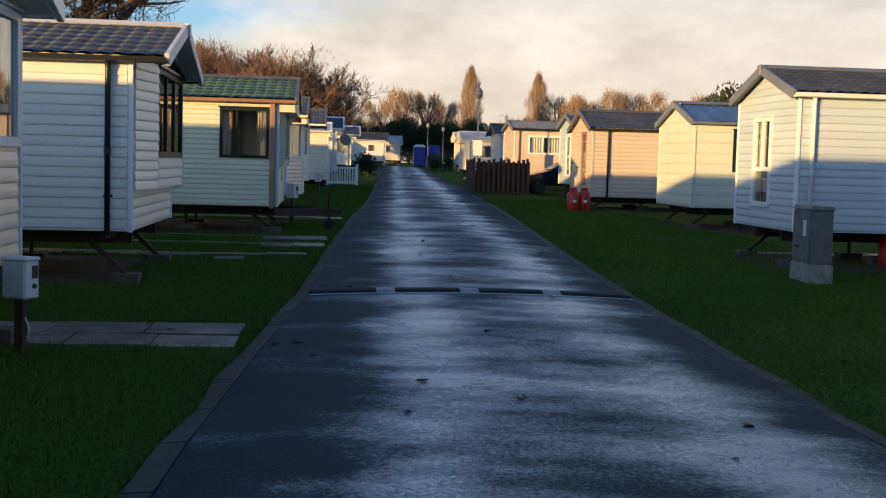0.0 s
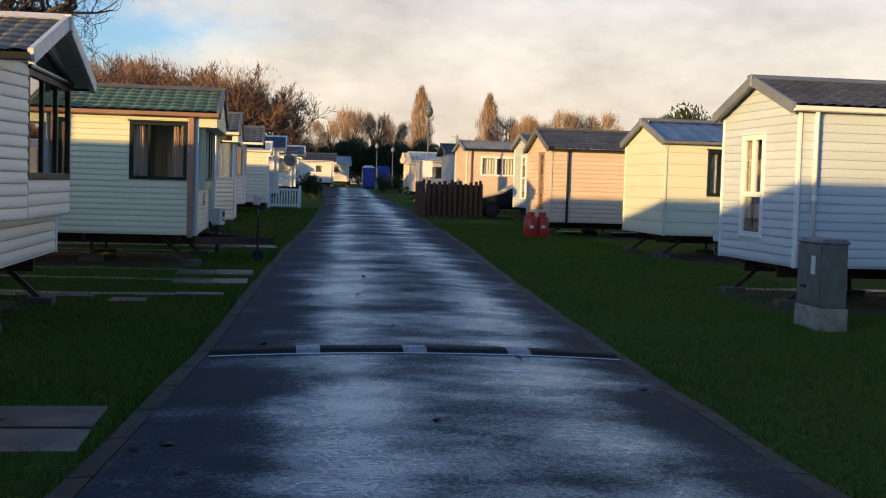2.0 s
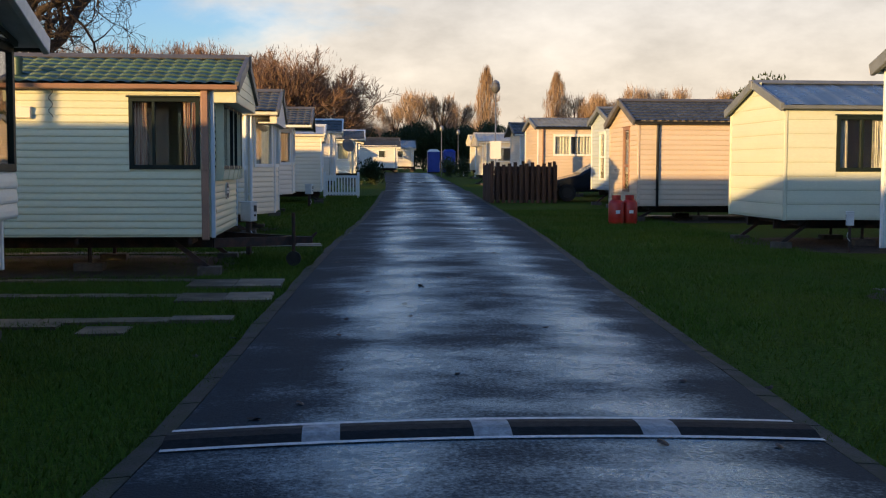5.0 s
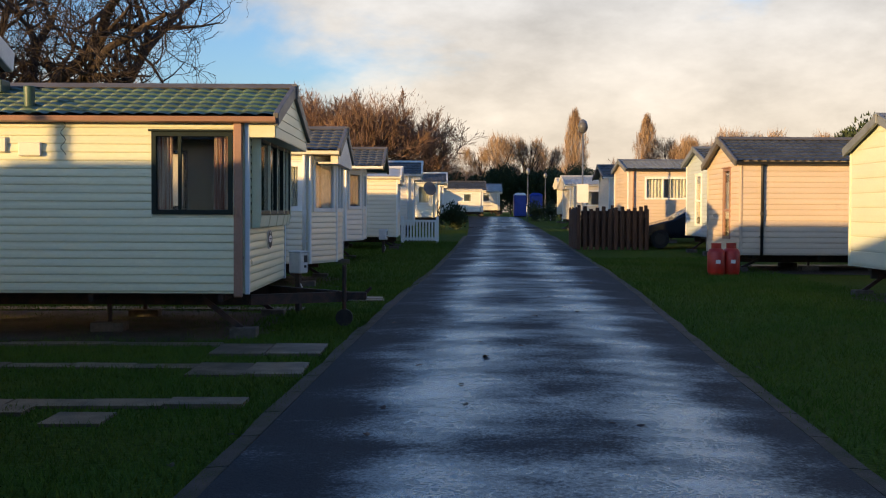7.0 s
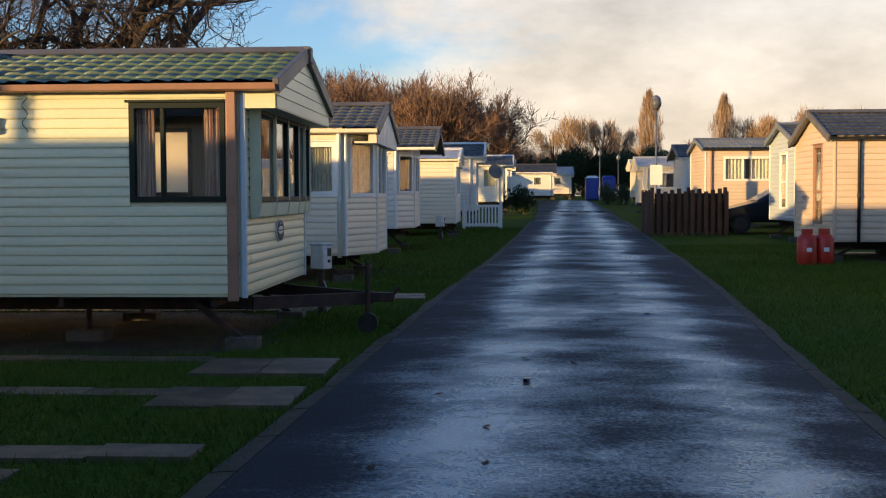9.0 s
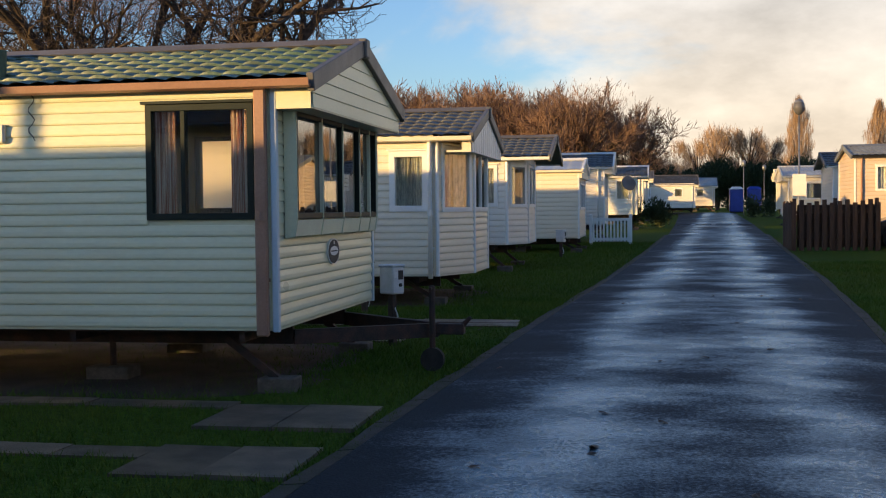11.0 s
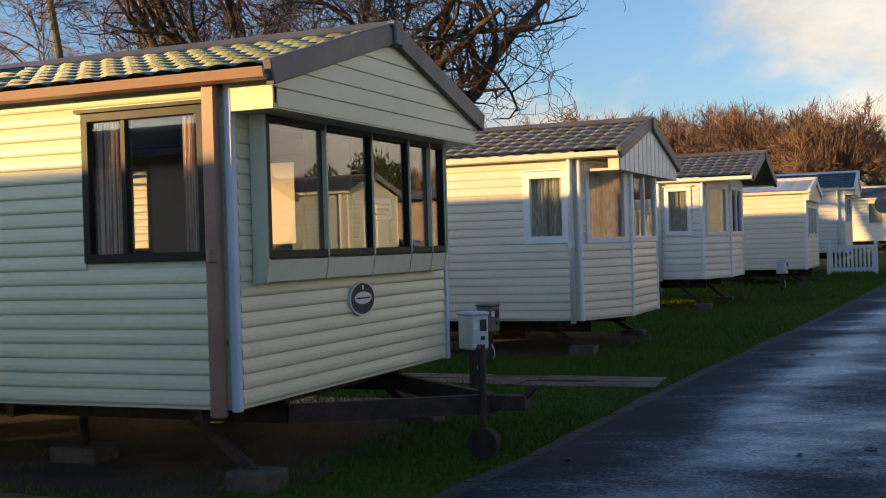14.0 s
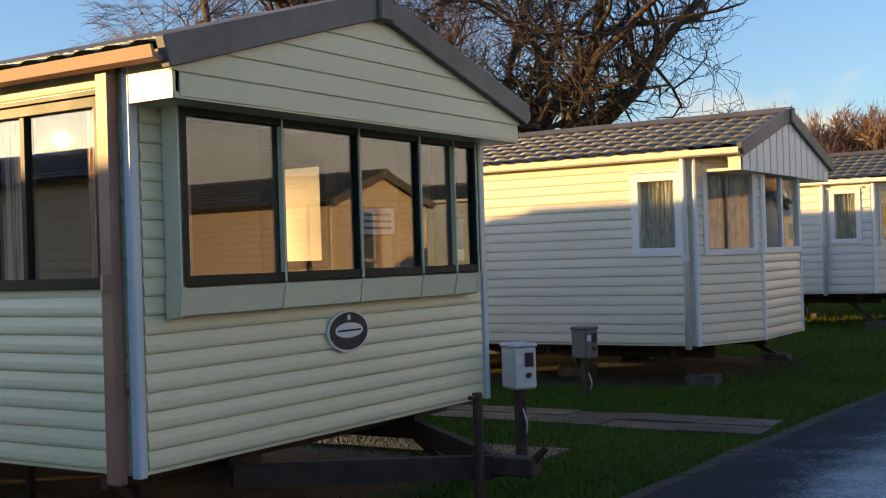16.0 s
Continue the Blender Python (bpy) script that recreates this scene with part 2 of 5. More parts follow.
M_WOODD = mat("bare_wet_leaves", (0.05, 0.025, 0.012), 0.6, var=0.3, scale=30, bump=0.1, piece=0.4)
M_GRASSB = mat("wet_grass_blades", (0.058, 0.112, 0.015), 0.85, var=0.3, scale=0.8, fine=15, bump=0, spec=0.06, color2=(0.085, 0.125, 0.02))
M_LENS = mat("lamp_globe_glass", (0.10, 0.10, 0.11), 0.12, 0.0, var=0.05, scale=8, bump=0)
M_CHROME = mat("bright_metal", (0.6, 0.6, 0.6), 0.25, 1.0, var=0.05, scale=8, bump=0)


def road_mat():
    """Old asphalt, wet along the worn wheel tracks, drier and darker towards the margins."""
    m = mat("wet_asphalt", (0.008, 0.014, 0.021), 0.5, var=0.5, scale=0.9, fine=60, bump=1.0, color2=(0.005, 0.009, 0.014), dist=0.009)
    nt = m.node_tree
    b = nt.nodes["Principled BSDF"]
    geo = nt.nodes.new("ShaderNodeNewGeometry")
    sp = nt.nodes.new("ShaderNodeSeparateXYZ")
    nt.links.new(geo.outputs["Position"], sp.inputs[0])

    def calc(op, a, b_):
        k = nt.nodes.new("ShaderNodeMath")
        k.operation = op
        for i, q in enumerate((a, b_)):
            if isinstance(q, float):
                k.inputs[i].default_value = q
            else:
                nt.links.new(q, k.inputs[i])
        return k.outputs[0]

    def cloudy(size, scale, detail, rough):
        mp = nt.nodes.new("ShaderNodeMapping")
        mp.inputs["Scale"].default_value = size
        nt.links.new(geo.outputs["Position"], mp.inputs["Vector"])
        n = nt.nodes.new("ShaderNodeTexNoise")
        n.inputs["Scale"].default_value, n.inputs["Detail"].default_value, n.inputs["Roughness"].default_value = scale, detail, rough
        nt.links.new(mp.outputs[0], n.inputs["Vector"])
        return n.outputs["Fac"]

    # distance from the left margin, which follows the road's slant
    across = calc("SUBTRACT", sp.outputs["X"], calc("SUBTRACT", calc("MULTIPLY", sp.outputs["Y"], 0.056), 0.85))
    across = calc("ADD", across, calc("MULTIPLY", calc("SUBTRACT", cloudy((0.3, 0.5, 1), 1.0, 3, 0.5), 0.5), 0.7))

    def hill(centre, width):
        d = calc("DIVIDE", calc("SUBTRACT", across, centre), width)
        return calc("POWER", 2.718, calc("MULTIPLY", calc("MULTIPLY", d, d), -1.0))

    tracks = calc("ADD", calc("MULTIPLY", hill(1.12, 0.42), 0.32), calc("ADD", calc("MULTIPLY", hill(2.85, 0.45), 0.34), calc("MULTIPLY", hill(2.0, 0.95), 0.24)))
    broad = calc("MULTIPLY", calc("SUBTRACT", cloudy((0.55, 0.75, 1), 1.0, 4, 0.55), 0.5), 1.15)
    streak = calc("MULTIPLY", calc("SUBTRACT", cloudy((1.2, 1.9, 1), 1.6, 8, 0.68), 0.5), 0.55)
    grit = calc("MULTIPLY", calc("SUBTRACT", cloudy((1, 1, 1), 34.0, 4, 0.75), 0.5), 0.8)
    wet = calc("ADD", calc("ADD", tracks, grit), calc("ADD", broad, streak))
    b.inputs["Specular IOR Level"].default_value = 0.05
    for link in list(b.inputs["Roughness"].links):
        nt.links.remove(link)
    b.inputs["Roughness"].default_value = 0.75

    def ramp(value, lo, hi, v0, v1):
        r = nt.nodes.new("ShaderNodeMapRange")
        r.interpolation_type = "SMOOTHSTEP"
        for name, v in (("From Min", lo), ("From Max", hi), ("To Min", v0), ("To Max", v1)):
            r.inputs[name].default_value = v
        nt.links.new(value, r.inputs["Value"])
        return r.outputs[0]

    # film of water over blue-black stone and bitumen; its blue tint imitates reflected sky
    film = nt.nodes.new("ShaderNodeBsdfGlossy")
    film.inputs["Color"].default_value = (0.68, 0.87, 1.0, 1)
    nt.links.new(ramp(wet, 0.0, 0.6, 0.5, 0.22), film.inputs["Roughness"])
    fresnel = nt.nodes.new("ShaderNodeFresnel")
    fresnel.inputs["IOR"].default_value = 1.33
    normal = b.inputs["Normal"].links[0].from_socket
    nt.links.new(normal, film.inputs["Normal"])
    both = nt.nodes.new("ShaderNodeMixShader")
    nt.links.new(calc("MULTIPLY", fresnel.outputs[0], ramp(wet, 0.05, 0.76, 0.035, 0.66)), both.inputs["Fac"])
    nt.links.new(b.outputs[0], both.inputs[1])
    nt.links.new(film.outputs[0], both.inputs[2])
    nt.links.new(both.outputs[0], nt.nodes["Material Output"].inputs["Surface"])
    return m


M_ROAD = road_mat()
M_GRASS = mat("damp_mown_turf", (0.050, 0.092, 0.013), 0.95, var=0.35, scale=0.55, fine=26, bump=0.7, color2=(0.058, 0.086, 0.013), dist=0.05, spec=0.04)


# ---- mesh building ----
class Geo:
    def __init__(self):
        self.v, self.f = [], []

    def add(self, verts, faces):
        k = len(self.v)
        self.v += [tuple(p) for p in verts]
        self.f += [tuple(k + i for i in fa) for fa in faces]
        return self

    def box(self, x0, x1, y0, y1, z0, z1):
        x0, x1, y0, y1, z0, z1 = min(x0, x1), max(x0, x1), min(y0, y1), max(y0, y1), min(z0, z1), max(z0, z1)
        return self.add([(x, y, z) for x in (x0, x1) for y in (y0, y1) for z in (z0, z1)],
                        [(0, 1, 3, 2), (4, 6, 7, 5), (0, 4, 5, 1), (2, 3, 7, 6), (0, 2, 6, 4), (1, 5, 7, 3)])

    def bar(self, p, q, w, h, up=(0, 0, 1)):
        """A square bar from p to q, w wide and h high."""
        p, q = Vector(p), Vector(q)
        d = (q - p).normalized()
        s = d.cross(Vector(up)).normalized() * w / 2
        u = s.cross(d).normalized() * h / 2
        return self.add([c + a * s + b * u for c in (p, q) for a, b in ((-1, -1), (1, -1), (1, 1), (-1, 1))],
                        [(3, 2, 1, 0), (4, 5, 6, 7), (0, 1, 5, 4), (1, 2, 6, 5), (2, 3, 7, 6), (3, 0, 4, 7)])

    def tube(self, pts, radii, n=8, caps=True):
        pts = [Vector(p) for p in pts]
        k, rings = len(self.v), len(pts)
        for i, p in enumerate(pts):
            d = (pts[min(i + 1, rings - 1)] - pts[max(i - 1, 0)]).normalized()
            a = d.cross(Vector((0, 0, 1)) if abs(d.z) < 0.9 else Vector((1, 0, 0))).normalized()
            b = d.cross(a)
            for j in range(n):
                t = 2 * math.pi * j / n
                self.v.append(tuple(p + (a * math.cos(t) + b * math.sin(t)) * radii[i]))
        for i in range(rings - 1):
            for j in range(n):
                self.f.append((k + i * n + j, k + i * n + (j + 1) % n, k + (i + 1) * n + (j + 1) % n, k + (i + 1) * n + j))
        if caps:
            self.f.append(tuple(k + j for j in range(n - 1, -1, -1)))
            self.f.append(tuple(k + (rings - 1) * n + j for j in range(n)))
        return self

    def extrude(self, profile, p, q, ax, ay):
        """A closed profile of (a, b) swept from p to q, a along ax and b along ay."""
        p, q, ax, ay = Vector(p), Vector(q), Vector(ax), Vector(ay)
        n = len(profile)
        self.add([c + a * ax + b * ay for c in (p, q) for a, b in profile],
                 [(i, (i + 1) % n, n + (i + 1) % n, n + i) for i in range(n)] + [tuple(range(n - 1, -1, -1)), tuple(range(n, 2 * n))])
        return self


def part(name, geo, material, parent=None, label="", bevel=0.0, smooth=False, flip=1):
    me = bpy.data.meshes.new(name)
    me.from_pydata([(flip * x, y, z) for x, y, z in geo.v], [], geo.f)
    bm = bmesh.new()
    bm.from_mesh(me)
    if name == "wall":
        bmesh.ops.remove_doubles(bm, verts=bm.verts[:], dist=0.0005)
    if bevel:
        bmesh.ops.bevel(bm, geom=bm.edges[:], offset=bevel, segments=1, affect="EDGES", clamp_overlap=True)
    if len(bm.faces) < 20000:
        bmesh.ops.recalc_face_normals(bm, faces=bm.faces[:])
    bm.to_mesh(me)
    bm.free()
    if smooth:
        me.polygons.foreach_set("use_smooth", [True] * len(me.polygons))
    me.materials.append(material)
    ob = new(name, me)
    if parent is not None:
        ob.parent = parent
    if label:
        ob["label"] = label
    return ob


def thing(name, x, y, z, label, category, group="", kind="", rz=0):
    ob = new(name)
    ob.matrix_basis = pose(x, y, z, 0, 0, rz)
    return tagged(ob, label, category, group, kind)


def gz(y):
    """Height of the ground, which climbs gently up the road."""
    return 0.0105 * max(0.0, y - 14.0)


def lerp_rows(rows, y):
    for (y0, a0, b0), (y1, a1, b1) in zip(rows, rows[1:]):
        if y <= y1:
            k = (y - y0) / (y1 - y0)
            return a0 + k * (a1 - a0), b0 + k * (b1 - b0)
    return rows[-1][1:]


# road edges: y, left x, right x
EDGES = [(-60, -2.2, 1.4), (0, -0.85, 2.75), (5.6, -0.72, 3.05), (8.6, -0.52, 3.2), (13.3, -0.15, 3.5), (21, 0.28, 4.02), (29, 0.8, 4.65),
         (36, 1.35, 5.1), (45, 1.9, 5.55), (60, 2.7, 6.4), (75, 3.25, 7.2), (100, 4.0, 8.3), (113, 4.2, 8.9)]

# ---- ground ----
g = Geo()
xs = [-900, -200, -80, -40] + [-30 + 2 * i for i in range(41)] + [70, 120, 300, 900]
ys = [-600, -150, -60] + [-40 + 3 * i for i in range(66)] + [200, 300, 600, 1500]


def ground_z(x, y):
    return gz(min(y, 130)) + 0.03 * noise.noise((x * 0.35, y * 0.35, 3.0)) - 0.05


g.v = [(x, y, ground_z(x, y)) for y in ys for x in xs]
nx = len(xs)
g.f = [(j * nx + i, j * nx + i + 1, (j + 1) * nx + i + 1, (j + 1) * nx + i) for j in range(len(ys) - 1) for i in range(nx - 1)]
tagged(part("ground", g, M_GRASS, smooth=True), "damp dark green mown grass with worn patches", "grass", kind="structure")

# turf lies just over the ground sheet beside the road, with a ragged edge; the road is a cambered strip
g = Geo()
rows = [(-60 + i * 1.0) for i in range(174)]
for y in rows:
    a, b = lerp_rows(EDGES, y)
    for k in range(9):
        u = k / 8
        g.v.append((a + u * (b - a), y, gz(y) + 0.012 + 0.045 * (1 - (2 * u - 1) ** 2) + 0.006 * noise.noise((u * 4, y * 0.5, 0))))
g.f = [(j * 9 + i, j * 9 + i + 1, (j + 1) * 9 + i + 1, (j + 1) * 9 + i) for j in range(len(rows) - 1) for i in range(8)]
tagged(part("road", g, M_ROAD, smooth=True), "narrow wet asphalt site road with puddled patches", "road", kind="structure")
# bend to the left at the top of the road
g = Geo()
for i in range(14):
    t = radians(i * 6)
    for r in (7.0, 11.6):
        g.v.append((-2.8 + r * math.cos(t), 113 + r * math.sin(t), gz(113) + 0.03 + 0.004 * i))
g.f = [(2 * i, 2 * i + 1, 2 * i + 3, 2 * i + 2) for i in range(13)]
tagged(part("road", g, M_ROAD), "wet asphalt road bending away past far caravans", "road", kind="structure")


# ---- caravans ----
def clad(parent, o, u, n, spans, holes, material, pitch, flip, single, name="cladding_board", flat=False):
    """Shiplap boards on a face. spans(z) gives the stretch (u0, u1) at a height, or None; o the face's origin."""
    o, u, n = Vector(o), Vector(u), Vector(n)
    z, joined = o.z, Geo()
    while True:
        sp = spans(z + pitch * 0.5)
        if sp is None:
            break
        top = spans(z + pitch * 0.98)
        cuts = [sp]
        for h0, h1, z0, z1 in holes:
            if z0 < z + pitch * 0.75 and z1 > z + pitch * 0.25:
                cuts = [c for a, b in cuts for c in ((a, min(b, h0)), (max(a, h1), b)) if c[1] - c[0] > 0.01]
        prof = [(0, 0), (0.006, 0.0), (0.0125, 0.06), (0.0150, 0.20), (0.0125, 0.50), (0.0062, 0.80), (0.003, 0.97), (0, 0.985)]
        if flat:
            prof = [(0, 0), (0.013, 0.0), (0.0145, 0.03), (0.0105, 0.93), (0.004, 0.965), (0, 0.985)]
        for a, b in cuts:
            g = joined if not single else Geo()
            ends = []
            for e, sign in ((a, 0), (b, 1)):
                slope = 0 if (top is None or abs(sp[sign] - e) > 1e-6) else (top[sign] - sp[sign])
                ends.append([o + u * (e + slope * (2 * q - 1)) + n * d + Vector((0, 0, z - o.z + q * pitch)) for d, q in prof])
            k = len(prof)
            g.add(ends[0] + ends[1], [(i, (i + 1) % k, k + (i + 1) % k, k + i) for i in range(k)] + [tuple(range(k - 1, -1, -1)), tuple(range(k, 2 * k))])
            if single:
                part(name, g, material, parent, flip=flip)
        z += pitch
    if not single:
        part("cladding", joined, material, parent, flip=flip)


def panel(g, o, u, n, u0, u1, z0, z1, holes, thick):
    """A wall slab with openings cut through, behind the face."""
    o, u, n = Vector(o), Vector(u), Vector(n)
    us = sorted({u0, u1, *[h for q in holes for h in q[:2]]})
    zs = sorted({z0, z1, *[h for q in holes for h in q[2:4]]})
    for a, b in zip(us, us[1:]):
        for c, d in zip(zs, zs[1:]):
            if any(q[0] <= (a + b) / 2 <= q[1] and q[2] <= (c + d) / 2 <= q[3] for q in holes):
                continue
            pts = [o + u * s + n * t for t in (0, -thick) for s in (a, b)]
            g.add([Vector((p.x, p.y, z)) for p in pts for z in (c, d)],
                  [(0, 2, 3, 1), (4, 5, 7, 6), (0, 1, 5, 4), (2, 6, 7, 3), (0, 4, 6, 2), (1, 3, 7, 5)])


def window(parent, o, u, n, q, frame_mat, flip, splits=(), rail=None, curtain=None, proud=0.03, fw=0.05, leaf=0.45, glass=M_GLASS):
    """A framed window in the opening q = (u0, u1, z0, z1): frame, mullions, panes and curtains."""
    o, u, n = Vector((o[0], o[1], 0)), Vector(u), Vector(n)
    a, b, c, d = q

    def slab(g, s0, s1, z0, z1, t0, t1):
        pts = [o + u * s + n * t for t in (t0, t1) for s in (s0, s1)]
        g.add([Vector((p.x, p.y, z)) for p in pts for z in (z0, z1)],
              [(0, 2, 3, 1), (4, 5, 7, 6), (0, 1, 5, 4), (2, 6, 7, 3), (0, 4, 6, 2), (1, 3, 7, 5)])

    g = Geo()
    for t in (proud, -0.05):
        for e in (0.02, -fw):
            for s, z in ((a - e, c - e), (b + e, c - e), (b + e, d + e), (a - e, d + e)):
                p = o + u * s + n * t
                g.v.append((p.x, p.y, z))
    for i in range(4):
        j = (i + 1) % 4
        g.f += [(i, j, 4 + j, 4 + i), (12 + i, 12 + j, 8 + j, 8 + i), (8 + i, 8 + j, j, i), (4 + i, 4 + j, 12 + j, 12 + i)]
    win = part("window", g, frame_mat, parent, bevel=0.004, flip=flip)
    g = Geo()
    slab(g, a - 0.05, b + 0.05, d + 0.022, d + 0.045, proud + 0.025, -0.02)
    part("drip_rail", g, frame_mat, win, flip=flip)
    edges = [a + fw] + [a + s * (b - a) for s in splits] + [b - fw]
    for s in edges[1:-1]:
        g = Geo()
        slab(g, s - fw * 0.55, s + fw * 0.55, rail if rail else c + fw, d - fw, proud - 0.006, -0.05)
        part("mullion", g, frame_mat, win, bevel=0.003, flip=flip)
    if rail:
        g = Geo()
        slab(g, a + fw, b - fw, rail - fw * 0.6, rail + fw * 0.6, proud - 0.009, -0.045)
        part("transom", g, frame_mat, win, flip=flip)
    for s0, s1 in zip(edges, edges[1:]):
        g = Geo()
        slab(g, s0 + fw * 0.3, s1 - fw * 0.3, c + fw * 0.6, d - fw * 0.6, proud - 0.03, proud - 0.036)
        pane = part("pane", g, glass, win, flip=flip)
        pane.visible_shadow = False
    if curtain:
        for side in (0, 1):
            g = Geo()
            wide = (b - a) * leaf / 2
            steps = 28
            for i in range(steps + 1):
                s = (a + 0.02 + wide * i / steps) if side == 0 else (b - 0.02 - wide * i / steps)
                t = -0.09 + 0.03 * math.sin(i * 1.35 + side) + 0.01 * math.sin(i * 0.5)
                for zz in (c - 0.03, d + 0.02):
                    p = o + u * s + n * t
                    g.v.append((p.x, p.y, zz))
            g.f = [(2 * i, 2 * i + 2, 2 * i + 3, 2 * i + 1) for i in range(steps)]
            part("curtain", g, curtain, win, flip=flip, smooth=True)
    return win


def roof_sheet(g, x0, x1, y0, y1, z0, z1, pitch_u=0.20, courses=7, wave=0.0095, step=0.024):
    """One slope of tile-effect sheeting from the eave (y0, z0) to the ridge (y1, z1)."""
    nu = max(2, int(round((x1 - x0) / pitch_u))) * 6
    s = Vector((0, y1 - y0, z1 - z0))
    up = Vector((0, -(z1 - z0), (y1 - y0))).normalized()
    up = up if up.z > 0 else -up
    k, rows_ = len(g.v), []
    for c in range(courses):
        for f, h in ((0.0, step), (0.5, step * 0.55), (0.97, 0.0)):
            rows_.append(((c + f) / courses, h, 1.0 if f < 0.9 else 0.75))
    for f, h, w in rows_:
        for i in range(nu + 1):
            ph = 2 * math.pi * i / 6
            lift = wave * w * (math.sin(ph) + 0.35 * math.sin(2 * ph + 0.8)) + h + 0.02
            p = Vector((x0 + (x1 - x0) * i / nu, y0, z0)) + s * f + up * lift
            g.v.append(tuple(p))
    n = nu + 1
    g.f += [(k + j * n + i, k + j * n + i + 1, k + (j + 1) * n + i + 1, k + (j + 1) * n + i) for j in range(len(rows_) - 1) for i in range(nu)]


def caravan(x, y, label, W=3.2, L=9.0, z0=0.6, ze=2.62, zr=3.15, over=0.28, side=1, wall=M_CREAM, roof=M_RDARK, barge=M_BARGE, gutter=M_TRIM, corner=M_TRIM,
            pipe=M_TRIM, frames=M_TRIM, curtain=M_CURTW, pitch=0.125, front=(), near=(), far=(), pipe_w=0.0, bay=0.0, closed_gable=True, tiles=True, single=False,
            gable=None, pipe_at=0.2, legs=True, under=0.0, group="", vertical_gable=False, fascia_drop=0.22):
    """A static caravan. Local x runs from the road-side end (0) away from the road, y along the road from the near side; side = 1 lies left of the road."""
    f = side
    base = thing("caravan", x, y, 0, label, "caravan", group or "caravans along the site road")
    gb = gz(y) if y > 14 else 0.0
    ym = W / 2
    walls = Geo()
    nearq = [q[0] for q in near]
    frontq = [q[0] for q in front]
    o_near, u_near, n_near = (0, 0, z0), (-1, 0, 0), (0, -1, 0)
    # near side, from the front corner backwards
    panel(walls, o_near, u_near, n_near, 0.0, L, z0, ze, nearq, 0.05)
    clad(base, (0, 0, z0 + 0.02), u_near, n_near, lambda z: (0.05, L) if z < ze else None, [(q[0] - 0.02, q[1] + 0.02, q[2] - 0.02, q[3] + 0.02) for q in nearq], wall, pitch, f, single)
    # far side and back
    panel(walls, (0, W, 0), (-1, 0, 0), (0, 1, 0), 0.0, L, z0, ze, [q[0] for q in far], 0.05)
    clad(base, (0, W, z0 + 0.02), (-1, 0, 0), (0, 1, 0), lambda z: (0.05, L) if z < ze else None, [q[0] for q in far], wall, pitch, f, False)
    for q, kw in far:
        window(base, (0, W), (-1, 0, 0), (0, 1, 0), q, frames, f, **kw)
    panel(walls, (-L, 0, 0), (0, 1, 0), (-1, 0, 0), 0.05, W - 0.05, z0, ze, [], 0.05)
    walls.add([(-L, 0, ze), (-L, W, ze), (-L, ym, zr), (-L + 0.05, 0, ze), (-L + 0.05, W, ze), (-L + 0.05, ym, zr)], [(0, 2, 1), (3, 4, 5), (0, 1, 4, 3), (1, 2, 5, 4), (2, 0, 3, 5)])

    def gable_span(a, b):
        def inner(z):
            if z < ze - 0.02:
                return (a, b)
            k = (z - ze) / (zr - 0.04 - ze)
            return (max(a, ym * k), min(b, W - ym * k)) if k < 0.93 else None
        return inner

    holes_f = [(q[0] - 0.02, q[1] + 0.02, q[2] - 0.02, q[3] + 0.02) for q in frontq]
    if bay:
        # bay front: two splayed facets and a middle, under the gable
        b0, depth = bay, bay * 0.42
        facets = [((-0.0, 0.0), (depth, b0)), ((depth, b0), (depth, W - b0)), ((depth, W - b0), (0.0, W))]
        for i, (p, q) in enumerate(facets):
            p, q = Vector((*p, z0)), Vector((*q, z0))
            length = (q - p).length
            u = (q - p) / length
            n = Vector((u.y, -u.x, 0))
            qs = [w for w in front if w[1].get("facet", 1) == i]
            panel(walls, p, u, n, 0.0, length, z0, ze, [w[0] for w in qs], 0.05)
            clad(base, (p.x, p.y, z0 + 0.02), u, n, lambda z, e=length: (0.03, e - 0.03) if z < ze else None, [(w[0][0] - 0.02, w[0][1] + 0.02, w[0][2] - 0.02, w[0][3] + 0.02) for w in qs], wall, pitch, f, single)
            part("corner_trim", Geo().tube([(p.x, p.y, z0), (p.x, p.y, ze)], [0.03, 0.03], 8), corner, base, flip=f)
            for w in qs:
                kw = {k: v for k, v in w[1].items() if k != "facet"}
                window(base, p, u, n, w[0], frames, f, curtain=curtain, **kw)
        front_x = depth
    else:
        panel(walls, (0, 0, 0), (0, 1, 0), (1, 0, 0), 0.05, W - 0.05, z0, ze, frontq, 0.05)
        clad(base, (0, 0, z0 + 0.02), (0, 1, 0), (1, 0, 0), (lambda z: (0.05, W - 0.05) if z < ze - fascia_drop else None) if closed_gable else gable_span(0.05, W - 0.05), holes_f, wall, pitch, f, single)
        if not closed_gable:
            walls.add([(0, 0, ze), (0, W, ze), (0, ym, zr - 0.03), (-0.05, 0, ze), (-0.05, W, ze), (-0.05, ym, zr - 0.03)], [(0, 1, 2), (3, 5, 4), (0, 3, 4, 1), (1, 4, 5, 2), (2, 5, 3, 0)])
        for q, kw in front:
            window(base, (0, 0), (0, 1, 0), (1, 0, 0), q, frames, f, curtain=curtain, **kw)
        front_x = 0.0
        part("corner_trim", Geo().box(-0.03, 0.024, -0.024, 0.03, z0 - 0.01, ze), corner, base, bevel=0.006, flip=f)
        part("corner_trim", Geo().box(-0.03, 0.024, W - 0.03, W + 0.024, z0 - 0.01, ze), corner, base, bevel=0.006, flip=f)
    for q, kw in near:
        window(base, (0, 0), u_near, n_near, q, frames, f, curtain=curtain, **kw)
    part("wall", walls, wall, base, flip=f)
